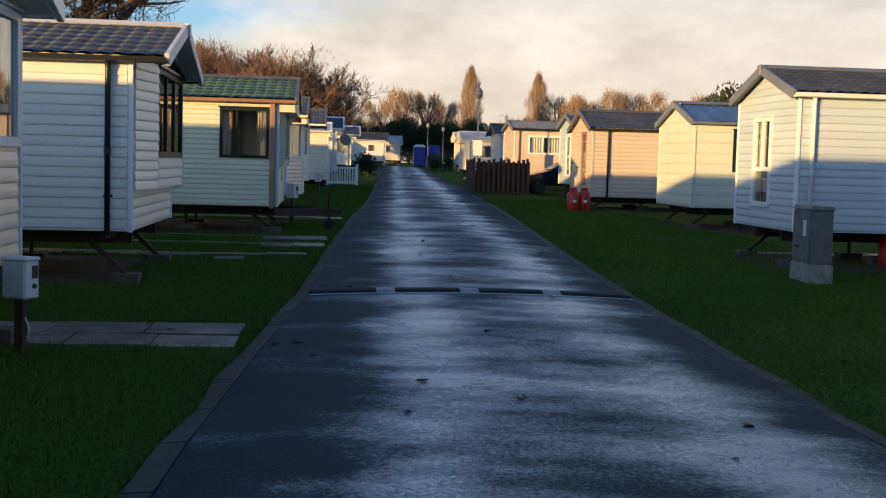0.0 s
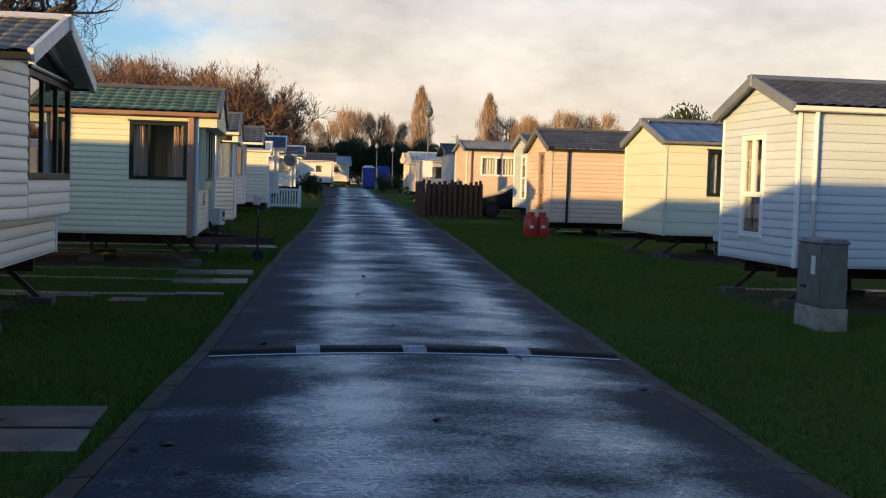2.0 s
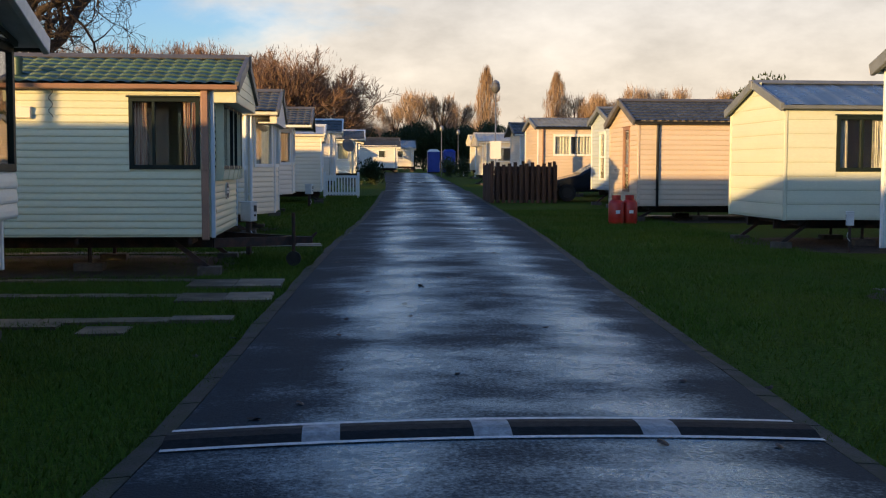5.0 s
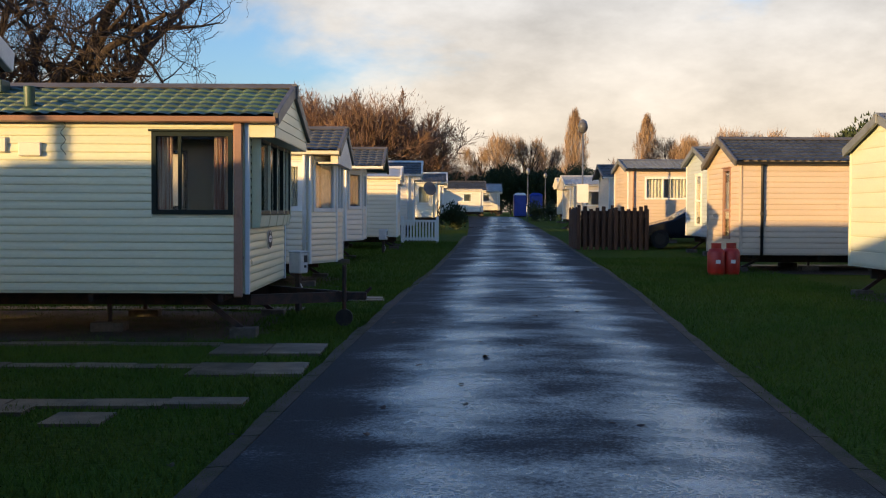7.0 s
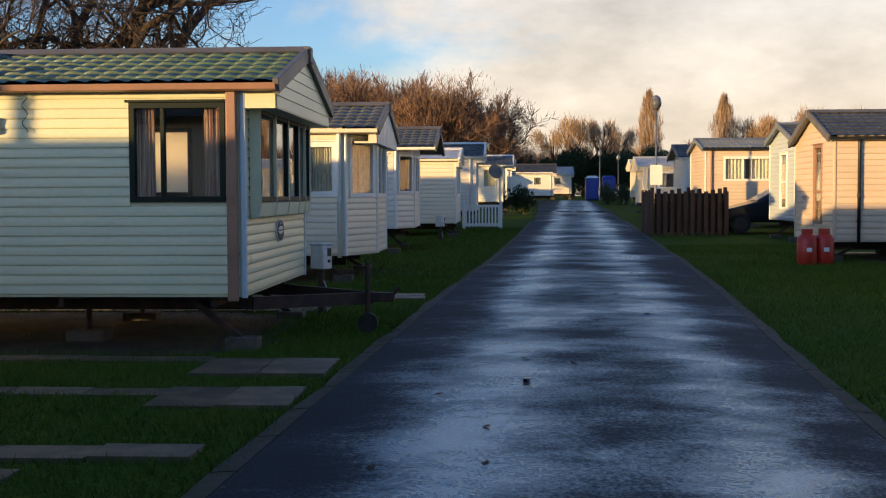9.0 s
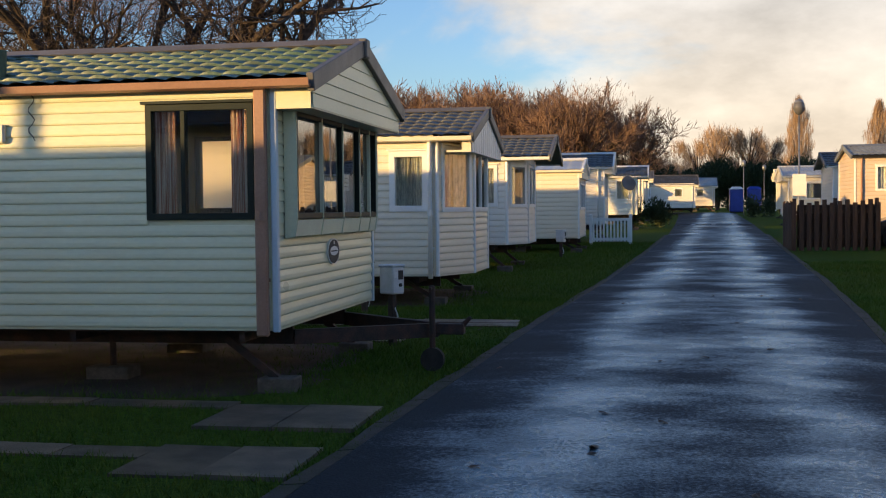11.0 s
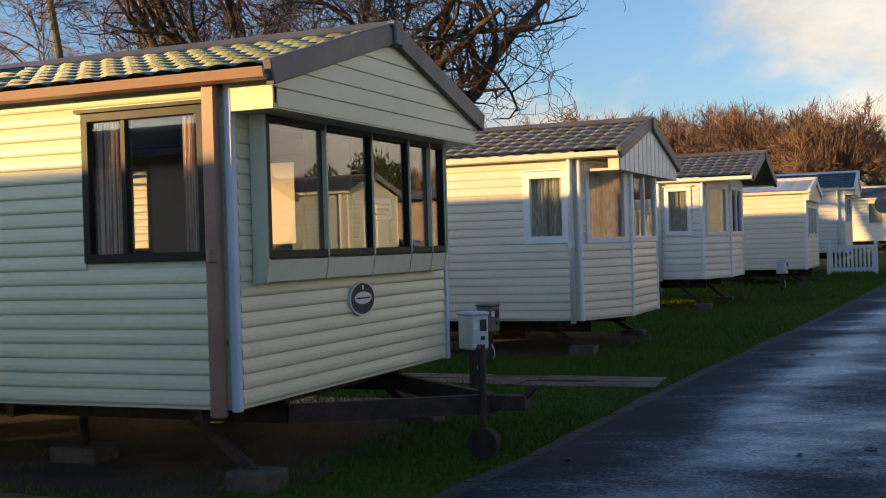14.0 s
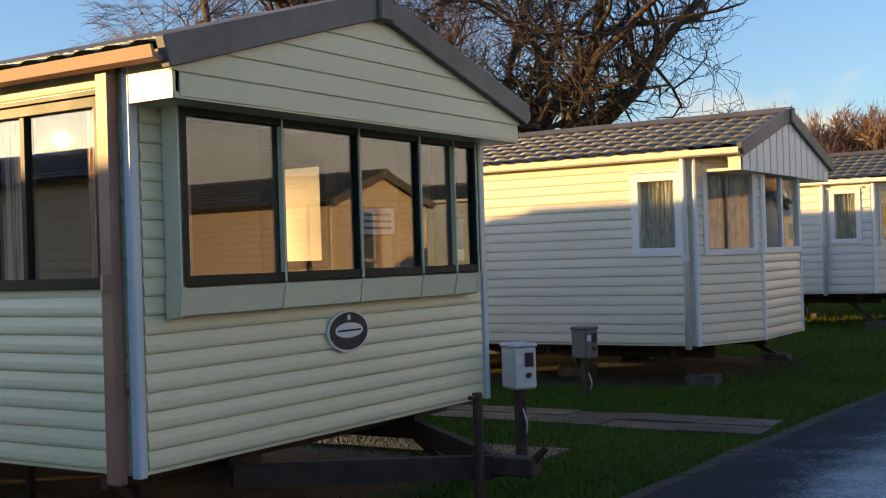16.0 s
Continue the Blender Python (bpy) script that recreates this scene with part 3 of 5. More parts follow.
    # gable box that overhangs the front windows
    xo = front_x + over
    if closed_gable:
        zb = ze - fascia_drop
        gg = Geo().box(front_x - 0.25, xo, -0.01, W + 0.01, zb, zb + 0.03)
        part("soffit", gg, wall, base, flip=f)
        gg = Geo()
        gg.add([(xo - 0.03, 0, zb), (xo - 0.03, W, zb), (xo - 0.03, W, ze), (xo - 0.03, ym, zr), (xo - 0.03, 0, ze),
                (xo - 0.005, 0, zb), (xo - 0.005, W, zb), (xo - 0.005, W, ze), (xo - 0.005, ym, zr), (xo - 0.005, 0, ze)],
               [(4, 3, 2, 1, 0), (5, 6, 7, 8, 9), (0, 1, 6, 5), (1, 2, 7, 6), (2, 3, 8, 7), (3, 4, 9, 8), (4, 0, 5, 9)])
        part("gable_panel", gg, gable or wall, base, flip=f)
        if vertical_gable:
            k = 14
            for i in range(k):
                c = W * (i + 0.5) / k
                top = zr - 0.05 - (zr - ze) * abs(c - ym) / ym
                part("gable_board", Geo().box(xo - 0.006, xo + 0.008, c - W / k * 0.42, c + W / k * 0.42, zb, top), gable or wall, base, flip=f)
        else:
            clad(base, (xo - 0.008, 0, zb + 0.01), (0, 1, 0), (1, 0, 0), gable_span(0.02, W - 0.02), [], gable or wall, pitch * 1.25, f, single, "gable_board", True)
        for yy in (0.0, W):
            part("gable_cheek", Geo().box(front_x - 0.02, xo - 0.005, yy - 0.02, yy + 0.02, zb, ze), wall, base, flip=f)
    # roof
    for sgn in (0, 1):
        g = Geo()
        ya = -0.10 if sgn == 0 else W + 0.10
        zl = ze + 0.03 - 0.10 * (zr - ze) / ym
        if tiles:
            roof_sheet(g, -L - 0.1, xo + 0.03, ya, ym, zl, zr)
        else:
            roof_sheet(g, -L - 0.1, xo + 0.03, ya, ym, zl, zr, 0.4, 2, 0.006, 0.0)
        part("roof_sheet", g, roof, base, flip=f, smooth=False)
        # board under the sheeting, fascia and gutter
        yg = ya + (0.03 if sgn == 0 else -0.03)
        part("roof_deck", Geo().add([(-L, yg, zl - 0.035), (xo, yg, zl - 0.035), (xo, ym, zr - 0.03), (-L, ym, zr - 0.03), (-L, yg, zl - 0.005), (xo, yg, zl - 0.005), (xo, ym, zr + 0.003), (-L, ym, zr + 0.003)],
                                    [(3, 2, 1, 0), (4, 5, 6, 7), (0, 1, 5, 4), (1, 2, 6, 5), (2, 3, 7, 6), (3, 0, 4, 7)]), barge, base, flip=f)
        out_ = -1 if sgn == 0 else 1
        prof = [(0, 0), (0.02, -0.045), (0.06, -0.06), (0.10, -0.045), (0.115, 0.012), (0.10, 0.012), (0.085, -0.03), (0.02, -0.03), (0.012, 0.01)]
        part("gutter", Geo().extrude([(a - 0.04, b) for a, b in prof], (-L - 0.1, ya, zl - 0.005), (xo + 0.02, ya, zl - 0.005), (0, out_, 0), (0, 0, 1)), gutter, base, flip=f)
        # barge board on the front slope
        p, q = Vector((xo + 0.02, ya, zl - 0.02)), Vector((xo + 0.02, ym, zr - 0.01))
        part("bargeboard", Geo().bar(p, q, 0.06, 0.15, up=(0, 0, 1)), barge, base, bevel=0.006, flip=f)
    part("ridge_cap", Geo().extrude([(-0.12, -0.03), (0, 0.035), (0.12, -0.03), (0.10, -0.045), (0, 0.01), (-0.10, -0.045)], (-L - 0.12, ym, zr + 0.045), (xo + 0.05, ym, zr + 0.045), (0, 1, 0), (0, 0, 1)), barge, base, flip=f)
    part("apex_cap", Geo().box(xo + 0.0, xo + 0.075, ym - 0.07, ym + 0.07, zr - 0.11, zr + 0.07), barge, base, bevel=0.012, flip=f)
    # downpipe
    if pipe:
        px = -pipe_at
        g = Geo().tube([(px, -0.07, zl - 0.04), (px, -0.055, zl - 0.16), (px, -0.055, z0 - 0.03)], [0.034, 0.034, 0.034], 10)
        if pipe_w:
            g = Geo().box(px - pipe_w / 2, px + pipe_w / 2, -0.085, -0.022, z0 - 0.04, zl - 0.03)
        dp = part("downpipe", g, pipe, base, flip=f, smooth=not pipe_w, bevel=0.012 if pipe_w else 0)
        part("pipe_collar", Geo().tube([(px, -0.055, z0 + 0.9), (px, -0.055, z0 + 0.98)], [0.042 + pipe_w * 0.1, 0.042 + pipe_w * 0.1], 10), pipe, dp, flip=f)
        part("pipe_clip", Geo().box(px - 0.055, px + 0.055, -0.03, -0.012, z0 + 0.4, z0 + 0.43), pipe, dp, flip=f)
    # floor, interior, chassis
    part("floor_pan", Geo().box(-L + 0.05, -0.05, 0.05, W - 0.05, z0 - 0.02, z0 + 0.06), M_STEEL, base, flip=f)
    part("inner_ceiling", Geo().box(-L + 0.05, front_x - 0.05, 0.05, W - 0.05, ze - 0.06, ze - 0.02), M_INTER, base, flip=f)
    part("partition", Geo().box(-3.6, -3.55, 0.06, W - 0.06, z0 + 0.06, ze - 0.06), M_INTER, base, flip=f)
    part("bench_seat", Geo().box(-0.6, -0.12, 0.12, W - 0.12, z0 + 0.06, z0 + 0.5).box(-0.22, -0.12, 0.12, W - 0.12, z0 + 0.5, z0 + 0.82), M_CURT, base, flip=f)
    for yy in (0.75, W - 0.75):
        part("chassis_beam", Geo().box(-L + 0.1, -0.1, yy - 0.03, yy + 0.03, z0 - 0.19, z0 - 0.02), M_STEEL, base, flip=f)
    for i in range(int(L / 1.5)):
        part("outrigger", Geo().box(-0.35 - 1.5 * i, -0.30 - 1.5 * i, 0.06, W - 0.06, z0 - 0.10, z0 - 0.02), M_STEEL, base, flip=f)
    if legs:
        for yy in (0.35, W - 0.35):
            part("corner_steady", Geo().bar((-0.62, yy, z0 - 0.06), (-0.12, yy, gb + 0.06), 0.05, 0.06), M_STEEL, base, flip=f)
            part("foot_block", Geo().box(-0.26, 0.06, yy - 0.12, yy + 0.12, gb - 0.06, gb + 0.075), M_BLOCK, base, bevel=0.008, flip=f)
        for i in range(3):
            for yy in (0.75, W - 0.75):
                xx = -1.8 - 2.6 * i
                st = part("axle_stand", Geo().tube([(xx, yy, gb + 0.05), (xx, yy, z0 - 0.18)], [0.03, 0.03], 8), M_STEEL, base, flip=f)
                part("foot_block", Geo().box(xx - 0.2, xx + 0.2, yy - 0.14, yy + 0.14, gb - 0.06, gb + 0.10), M_BLOCK, st, bevel=0.01, flip=f)
        for yy in (0.3, W - 0.3):
            for xx in (-L * 0.5, -L * 0.5 - 0.75):
                g = Geo().tube([(xx, yy - 0.09, gb + 0.29), (xx, yy - 0.07, gb + 0.29), (xx, yy + 0.07, gb + 0.29), (xx, yy + 0.09, gb + 0.29)], [0.24, 0.29, 0.29, 0.24], 20)
                wh = part("wheel", g, M_TYRE, base, flip=f)
                part("wheel_rim", Geo().tube([(xx, yy - 0.10, gb + 0.29), (xx, yy + 0.10, gb + 0.29)], [0.17, 0.17], 16), M_GALV, wh, flip=f)
    return base


def earth_patch(x0, x1, y0, y1):
    g = Geo()
    cx, cy = (x0 + x1) / 2, (y0 + y1) / 2
    n = 40
    g.v.append((cx, cy, ground_z(cx, cy) + 0.03))
    for k in (0.7, 1.0):
        for i in range(n):
            t = 2 * math.pi * i / n
            c, s = math.cos(t), math.sin(t)
            w = (abs(c) ** 6 + abs(s) ** 6) ** (-1 / 6) * k * (1 + 0.10 * noise.noise((c * 2 + x0, s * 2 + y0, 0)))
            px, py = cx + (x1 - x0) / 2 * w * c, cy + (y1 - y0) / 2 * w * s
            g.v.append((px, py, ground_z(px, py) + (0.03 if k < 1 else 0.004)))
    g.f = [(0, 1 + i, 1 + (i + 1) % n) for i in range(n)] + [(1 + i, 1 + n + i, 1 + n + (i + 1) % n, 1 + (i + 1) % n) for i in range(n)]
    tagged(part("ground", g, M_EARTH, smooth=True), "bare damp earth under a caravan", "earth", kind="structure")


# the caravans on the left of the road, nearest first
B = caravan(-0.93, 22.56, "pale green clapboard caravan with green tiled roof and brown gutter", W=3.27, L=9.5, z0=0.59, ze=2.61, zr=3.10, over=0.32, wall=M_GREEN, roof=M_RGREEN,
            barge=M_BARGE, gutter=M_BROWN, corner=M_BLUETRIM, pipe=M_BROWN, frames=M_DARKFR, curtain=M_CURT, single=True, pitch=0.094, pipe_at=0.10, pipe_w=0.1, far=[((1.38, 1.98, 1.56, 2.40), dict(glass=M_FROST)), ((3.0, 3.4, 1.56, 2.4), dict())],
            near=[((0.19, 1.08, 1.52, 2.43), dict(splits=(0.66,), leaf=0.42, fw=0.035)), ((6.0, 7.2, 1.52, 2.43), dict(splits=(0.5,)))],
            front=[((0.23, 3.03, 1.52, 2.38), dict(splits=(0.27, 0.52, 0.75, 0.9), proud=0.12, leaf=0.16, fw=0.03))])
C = caravan(-1.04, 30.42, "cream clapboard caravan with bay windows and dark tiled roof", W=3.35, L=9.0, z0=0.58, ze=2.63, zr=3.13, over=0.12, wall=M_CREAM, roof=M_RDARK,
            gutter=M_CREAMTRIM, single=True, bay=0.95, pitch=0.104, pipe_at=0.1, vertical_gable=True, gable=M_TRIM,
            near=[((0.15, 0.70, 1.56, 2.42), dict(leaf=0.95, fw=0.07)), ((4.5, 5.4, 1.56, 2.42), dict(leaf=0.6))],
            front=[((0.12, 0.92, 1.55, 2.50), dict(facet=0, leaf=0.9)), ((0.04, 1.41, 1.55, 2.50), dict(facet=1, splits=(0.5,), leaf=0.2)), ((0.12, 0.92, 1.55, 2.50), dict(facet=2, leaf=0.4))])
A = caravan(-2.28, 14.0, "grey-white clapboard caravan with blue-black tiled roof and black downpipe", W=3.5, L=9.5, z0=0.6, ze=2.63, zr=3.17, over=0.40, wall=M_GREY, roof=M_RBLUE,
            barge=M_GRP, gutter=M_BLACKPL, corner=M_TRIM, pipe=M_BLACKPL, frames=M_DARKFR, curtain=M_CURTW, single=True, pitch=0.12, pipe_at=0.26, closed_gable=False,
            front=[((1.02, 3.40, 1.50, 2.58), dict(splits=(0.33, 0.66), proud=0.18, leaf=0.15))], near=[((5.0, 6.2, 1.5, 2.4), dict())])
D = caravan(-0.97, 38.3, "pale pinkish white caravan with dark tiled roof and porch gable", W=3.2, L=9.0, z0=0.80, ze=2.66, zr=3.16, over=0.55, wall=M_WHITE, roof=M_RDARK, bay=0.85,
            single=True, near=[((0.22, 0.68, 1.64, 2.5), dict(leaf=0.9, fw=0.06))], pipe_at=0.8, closed_gable=False,
            front=[((0.12, 0.8, 1.62, 2.52), dict(facet=0, leaf=0.2)), ((0.1, 1.4, 1.62, 2.52), dict(facet=1, splits=(0.5,), leaf=0.2))])
E1 = caravan(0.05, 46.6, "plain cream caravan with pale sheet roof", W=3.1, L=8.5, z0=0.72, ze=2.64, zr=2.98, over=0.1, wall=M_CREAM, roof=M_RPALE, tiles=False, pipe=None, barge=M_TRIM,
             gutter=M_CREAMTRIM, near=[((5.0, 6.0, 1.6, 2.4), dict())], front=[((0.4, 2.7, 1.55, 2.3), dict(splits=(0.33, 0.66), leaf=0.2))])
F1 = caravan(0.45, 54.4, "white caravan with gabled front and dark tiled roof", W=3.1, L=8.5, z0=1.0, ze=2.98, zr=3.5, over=0.3, wall=M_WHITE, roof=M_RBLUE, barge=M_TRIM,
             front=[((0.4, 2.7, 1.9, 2.75), dict(splits=(0.5,), leaf=0.2))])
G1 = caravan(1.4, 68.0, "pale grey caravan with slate-grey tiled roof", W=3.2, L=9.0, z0=1.25, ze=3.02, zr=3.5, over=0.5, wall=M_GREY, roof=M_RBLUE, barge=M_TRIM, closed_gable=False,
             near=[((0.33, 0.95, 1.95, 2.85), dict(leaf=0.9))], front=[((0.5, 2.7, 1.95, 2.8), dict(splits=(0.5,)))])
for yy, xx, wl, rf in ((80.0, 1.6, M_CREAM, M_RPALE), (88.0, 1.9, M_WHITE, M_RDARK)):
    caravan(xx, yy, "far white caravan catching low sun on its end", W=3.2, L=8, z0=gz(yy) + 0.6, ze=gz(yy) + 2.6, zr=gz(yy) + 3.1, wall=wl, roof=rf, pitch=0.2, front=[((0.5, 2.7, gz(yy) + 1.5, gz(yy) + 2.4), dict(splits=(0.5,)))])
Z = caravan(-2.55, 6.75, "white caravan with large pale-framed front windows", W=3.3, L=9.5, z0=0.6, ze=2.68, zr=3.2, over=0.3, wall=M_CREAM, roof=M_RDARK, frames=M_BLUETRIM, corner=M_BLUETRIM,
            barge=M_TRIM, closed_gable=False, single=False, front=[((0.3, 3.22, 1.56, 2.62), dict(splits=(0.33, 0.66), leaf=0.15, fw=0.06))])
# row carried on out of view behind the walk, added to keep the road shaded
for yy, xx in ((-0.9, -2.9), (-8.8, -3.2), (-16.6, -3.5)):
    caravan(xx, yy, "cream caravan in the row behind", W=3.3, L=9.5, wall=M_CREAM, zr=3.15, front=[((0.4, 2.9, 1.5, 2.4), dict(splits=(0.5,)))])

# the caravans on the right of the road
R1 = caravan(7.3, 17.6, "pale grey-blue clapboard caravan with dark tiled roof", side=-1, W=2.65, L=9.5, z0=0.58, ze=2.74, zr=3.20, over=0.12, wall=M_BLUEW, roof=M_RDARK, barge=M_GREYTRIM,
             single=True, pitch=0.12, pipe_at=0.22, closed_gable=False, gutter=M_TRIM,
             front=[((1.08, 1.86, 0.94, 2.40), dict(splits=(0.5,), rail=1.55, leaf=0.3, fw=0.06))])
R2 = caravan(8.6, 26.8, "pale cream panelled caravan with smooth blue roof", side=-1, W=2.9, L=9.0, z0=0.62, ze=2.64, zr=3.12, over=0.08, wall=M_PANEL, roof=M_RSHEET, barge=M_GREYTRIM,
             gutter=M_GREYTRIM, tiles=False, pipe=None, corner=M_PANEL, single=True, pitch=0.25, closed_gable=False, frames=M_DARKFR,
             near=[((0.95, 1.85, 1.5, 2.45), dict(splits=(0.5,)))])
R3 = caravan(8.15, 35.4, "beige clapboard caravan with charcoal tiled roof and black downpipe", side=-1, W=3.1, L=9.5, z0=0.59, ze=2.70, zr=3.28, over=0.12, wall=M_BEIGE, roof=M_RDARK,
             barge=M_BARGE, gutter=M_BLACKPL, corner=M_BEIGE, pipe=M_BLACKPL, pipe_at=0.48, closed_gable=False, frames=M_BROWN, single=True, pitch=0.125,
             front=[((0.85, 1.5, 0.95, 2.57), dict(rail=1.6, leaf=0.2))])
R4 = caravan(9.35, 43.5, "pale blue-white caravan with charcoal roof and tall white window", side=-1, W=3.0, L=9.0, z0=0.82, ze=3.05, zr=3.5, over=0.12, wall=M_BLUEW, roof=M_RDARK, barge=M_GREYTRIM,
             closed_gable=False, front=[((0.9, 1.7, 1.15, 2.7), dict(rail=1.9))])
R5 = caravan(8.55, 53.0, "beige caravan with ribbed grey roof and curtained window", side=-1, W=3.2, L=10.0, z0=1.1, ze=3.15, zr=3.54, over=0.1, wall=M_BEIGE, roof=M_RGREY, barge=M_GREYTRIM,
             gutter=M_BLACKPL, pipe=M_BROWN, closed_gable=False, near=[((0.65, 2.3, 2.05, 2.85), dict(splits=(0.4,), leaf=0.9))])
caravan(9.2, 62.0, "white caravan with blue-grey roof", side=-1, W=3.2, L=9.0, z0=1.1, ze=3.15, zr=3.7, wall=M_WHITE, roof=M_RBLUE, closed_gable=False, near=[((0.4, 1.0, 2.0, 2.9), dict())])
caravan(8.6, 72.0, "cream caravan with low gabled roof", side=-1, W=3.4, L=8.0, z0=1.15, ze=3.0, zr=3.5, wall=M_CREAM, roof=M_RPALE, barge=M_CREAMTRIM, near=[((0.8, 2.4, 1.9, 2.7), dict(splits=(0.5,))), ((3.4, 4.2, 1.9, 2.7), dict())])
caravan(10.2, 90.0, "cream caravan catching low sun", side=-1, W=3.4, L=8.0, z0=1.4, ze=3.4, zr=3.9, wall=M_CREAM, roof=M_RPALE, barge=M_CREAMTRIM)
# out of view: added to close the row and fill window reflections
for yy in (8.8, -0.2, -9.0):
    caravan(7.4, yy, "cream caravan across the road", side=-1, W=3.0, L=9.0, wall=M_CREAM, zr=3.15, closed_gable=False, front=[((0.5, 2.5, 1.5, 2.4), dict(splits=(0.5,)))])
# further rows beyond the left row: hidden caravans added to shade the far group
for xx, yy in ((-9.0, 92.0), (-10.0, 99.0), (-22.0, 96.0), (-3.6, 98.5)):
    caravan(xx, yy, "cream caravan in a further row of the site", W=3.3, L=10, z0=gz(yy) + 0.5, ze=gz(yy) + 2.5, zr=gz(yy) + 3.1, wall=M_WHITE, roof=M_RBLUE, pitch=0.25)
# far caravans side-on across the end of the road
for xx, yy, rf in ((-6.5, 108, M_RBLUE), (0.6, 112, M_RBLUE), (3.0, 128, M_RPALE), (-14, 104, M_RDARK), (24, 124, M_RPALE), (16, 118, M_RPALE)):
    caravan(xx + 5, yy, "far white caravan standing side-on beyond the road's end", W=3.3, L=6.2, z0=gz(yy) + 0.5, ze=gz(yy) + 2.4, zr=gz(yy) + 3.2, wall=M_WHITE, roof=rf, pitch=0.25,
            near=[((1.0, 1.7, gz(yy) + 1.4, gz(yy) + 2.1), dict()), ((3.6, 4.3, gz(yy) + 1.4, gz(yy) + 2.1), dict())])
for x0, x1, y0, y1 in ((-9.5, -0.9, 22.3, 26.2), (-10, -0.7, 30.2, 34), (-11, -2.4, 13.8, 17.6), (7.0, 15, 17.2, 20.4), (8.4, 16, 26.2, 29.8), (8.0, 16, 35.0, 38.6)):
    earth_patch(x0, x1, y0, y1)


# ---- speed humps ----
def hump(y):
    a, b = lerp_rows(EDGES, y)
    zz = gz(y) + 0.05
    base = thing("speed_hump", (a + b) / 2, y, zz, "black rubber speed hump with pale dividers and white edge lines", "speed hump", "speed humps across the road")
    w = b - a
    cuts = [0, 0.205, 0.262, 0.463, 0.521, 0.722, 0.78, 1.0]
    def camber(u):
        return -0.045 * (2 * u - 1) ** 2
    for i, (p, q) in enumerate(zip(cuts, cuts[1:])):
        g = Geo()
        prof = [(-0.20, -0.03), (-0.19, 0.008), (-0.10, 0.036), (0.0, 0.043), (0.10, 0.036), (0.19, 0.008), (0.20, -0.03)]
        steps = 4
        for k in range(steps + 1):
            u = p + (q - p) * k / steps
            for s, h in prof:
                g.v.append((-w / 2 + u * w, s, h + camber(u)))
        n = len(prof)
        g.f = [(k * n + j, (k + 1) * n + j, (k + 1) * n + j + 1, k * n + j + 1) for k in range(steps) for j in range(n - 1)] + [tuple(range(n)), tuple(range(steps * n + n - 1, steps * n - 1, -1))]
        part("hump_segment" if i % 2 == 0 else "divider_block", g, M_RUBBER if i % 2 == 0 else M_DIVIDER, base, "" if i % 2 == 0 else "worn pale divider block")
    for s in (-0.235, 0.235):
        g = Geo()
        for k in range(17):
            u = k / 16
            for t, h in ((-0.028, 0.012), (0.028, 0.012)):
                g.v.append((-w / 2 + u * w, s + t, h + camber(u)))
        g.f = [(2 * k, 2 * k + 2, 2 * k + 3, 2 * k + 1) for k in range(16)]
        part("edge_line", g, M_PAINT, base, "thin worn white painted line")


hump(13.12)
hump(74.0)


# ---- trees ----
def branch(g, tw, p, d, r, length, depth, rng, spread, sides, droop, twigs, wig=0.22, thin=0.006):
    """A limb that bends, tapers and forks; the last ones end in twigs."""
    pts, radii = [p.copy()], [r]
    n = 4 if depth > 1 else 3
    for i in range(n):
        d = (d + Vector((rng.uniform(-1, 1), rng.uniform(-1, 1), rng.uniform(-0.8, 1) + 0.1 - droop)) * wig).normalized()
        p = p + d * length / n
        pts.append(p.copy())
        radii.append(r * (1 - 0.45 * (i + 1) / n))
    (g if depth > 1 else tw).tube(pts, radii, sides if depth > 1 else 3, caps=False)
    if depth == 0:
        return
    kids = rng.choice((3, 3, 4)) if depth > 1 else twigs
    for k in range(kids):
        i = rng.randrange(1, n + 1) if k else n
        q = pts[i]
        axis = Vector((rng.uniform(-1, 1), rng.uniform(-1, 1), rng.uniform(-1, 1))).normalized()
        nd = (d + axis * spread).normalized()
        branch(g, tw, q, nd, max(radii[i] * rng.uniform(0.5, 0.72), thin), length * rng.uniform(0.6, 0.85), depth - 1, rng, spread, max(4, sides - 1), droop, twigs, wig, thin)


def tree(x, y, h, label, bark, twig, seed, depth=5, spread=0.75, droop=0.0, trunk=0.28, r=0.035, twigs=4, limbs=6, group="", wig=0.22, thin=0.006, up=(0.5, 1.5), reach=0.24, thick=(0.4, 0.6), attach=0.82):
    rng = random.Random(seed)
    base = thing("tree", x, y, gz(min(y, 130)) - 0.06, label, "tree", group or "bare winter trees")
    g, tw = Geo(), Geo()
    th = h * trunk
    R = h * r
    g.tube([(0, 0, -0.1), (0.02, 0, th * 0.15), (0.05 * th, 0.03 * th, th * 0.6), (0, 0.05, th)], [R * 1.35, R, R * 0.85, R * 0.75], 10)
    for k in range(limbs):
        t = 2 * math.pi * k / limbs + rng.uniform(-0.3, 0.3)
        rise = rng.uniform(*up)
        branch(g, tw, Vector((0, 0.05, th * rng.uniform(attach, 1))), Vector((math.cos(t), math.sin(t), rise)).normalized(), R * rng.uniform(*thick), h * reach, depth - 1, rng, spread, 6, droop, twigs, wig, thin)
    top = max(v[2] for v in tw.v)
    k = h / top
    for q in (g, tw):
        q.v = [(a * k, b * k, c * k) for a, b, c in q.v]
    part("trunk", g, bark, base)
    part("crown", tw, twig, base, "bare twigs with gaps of sky between")
    return base


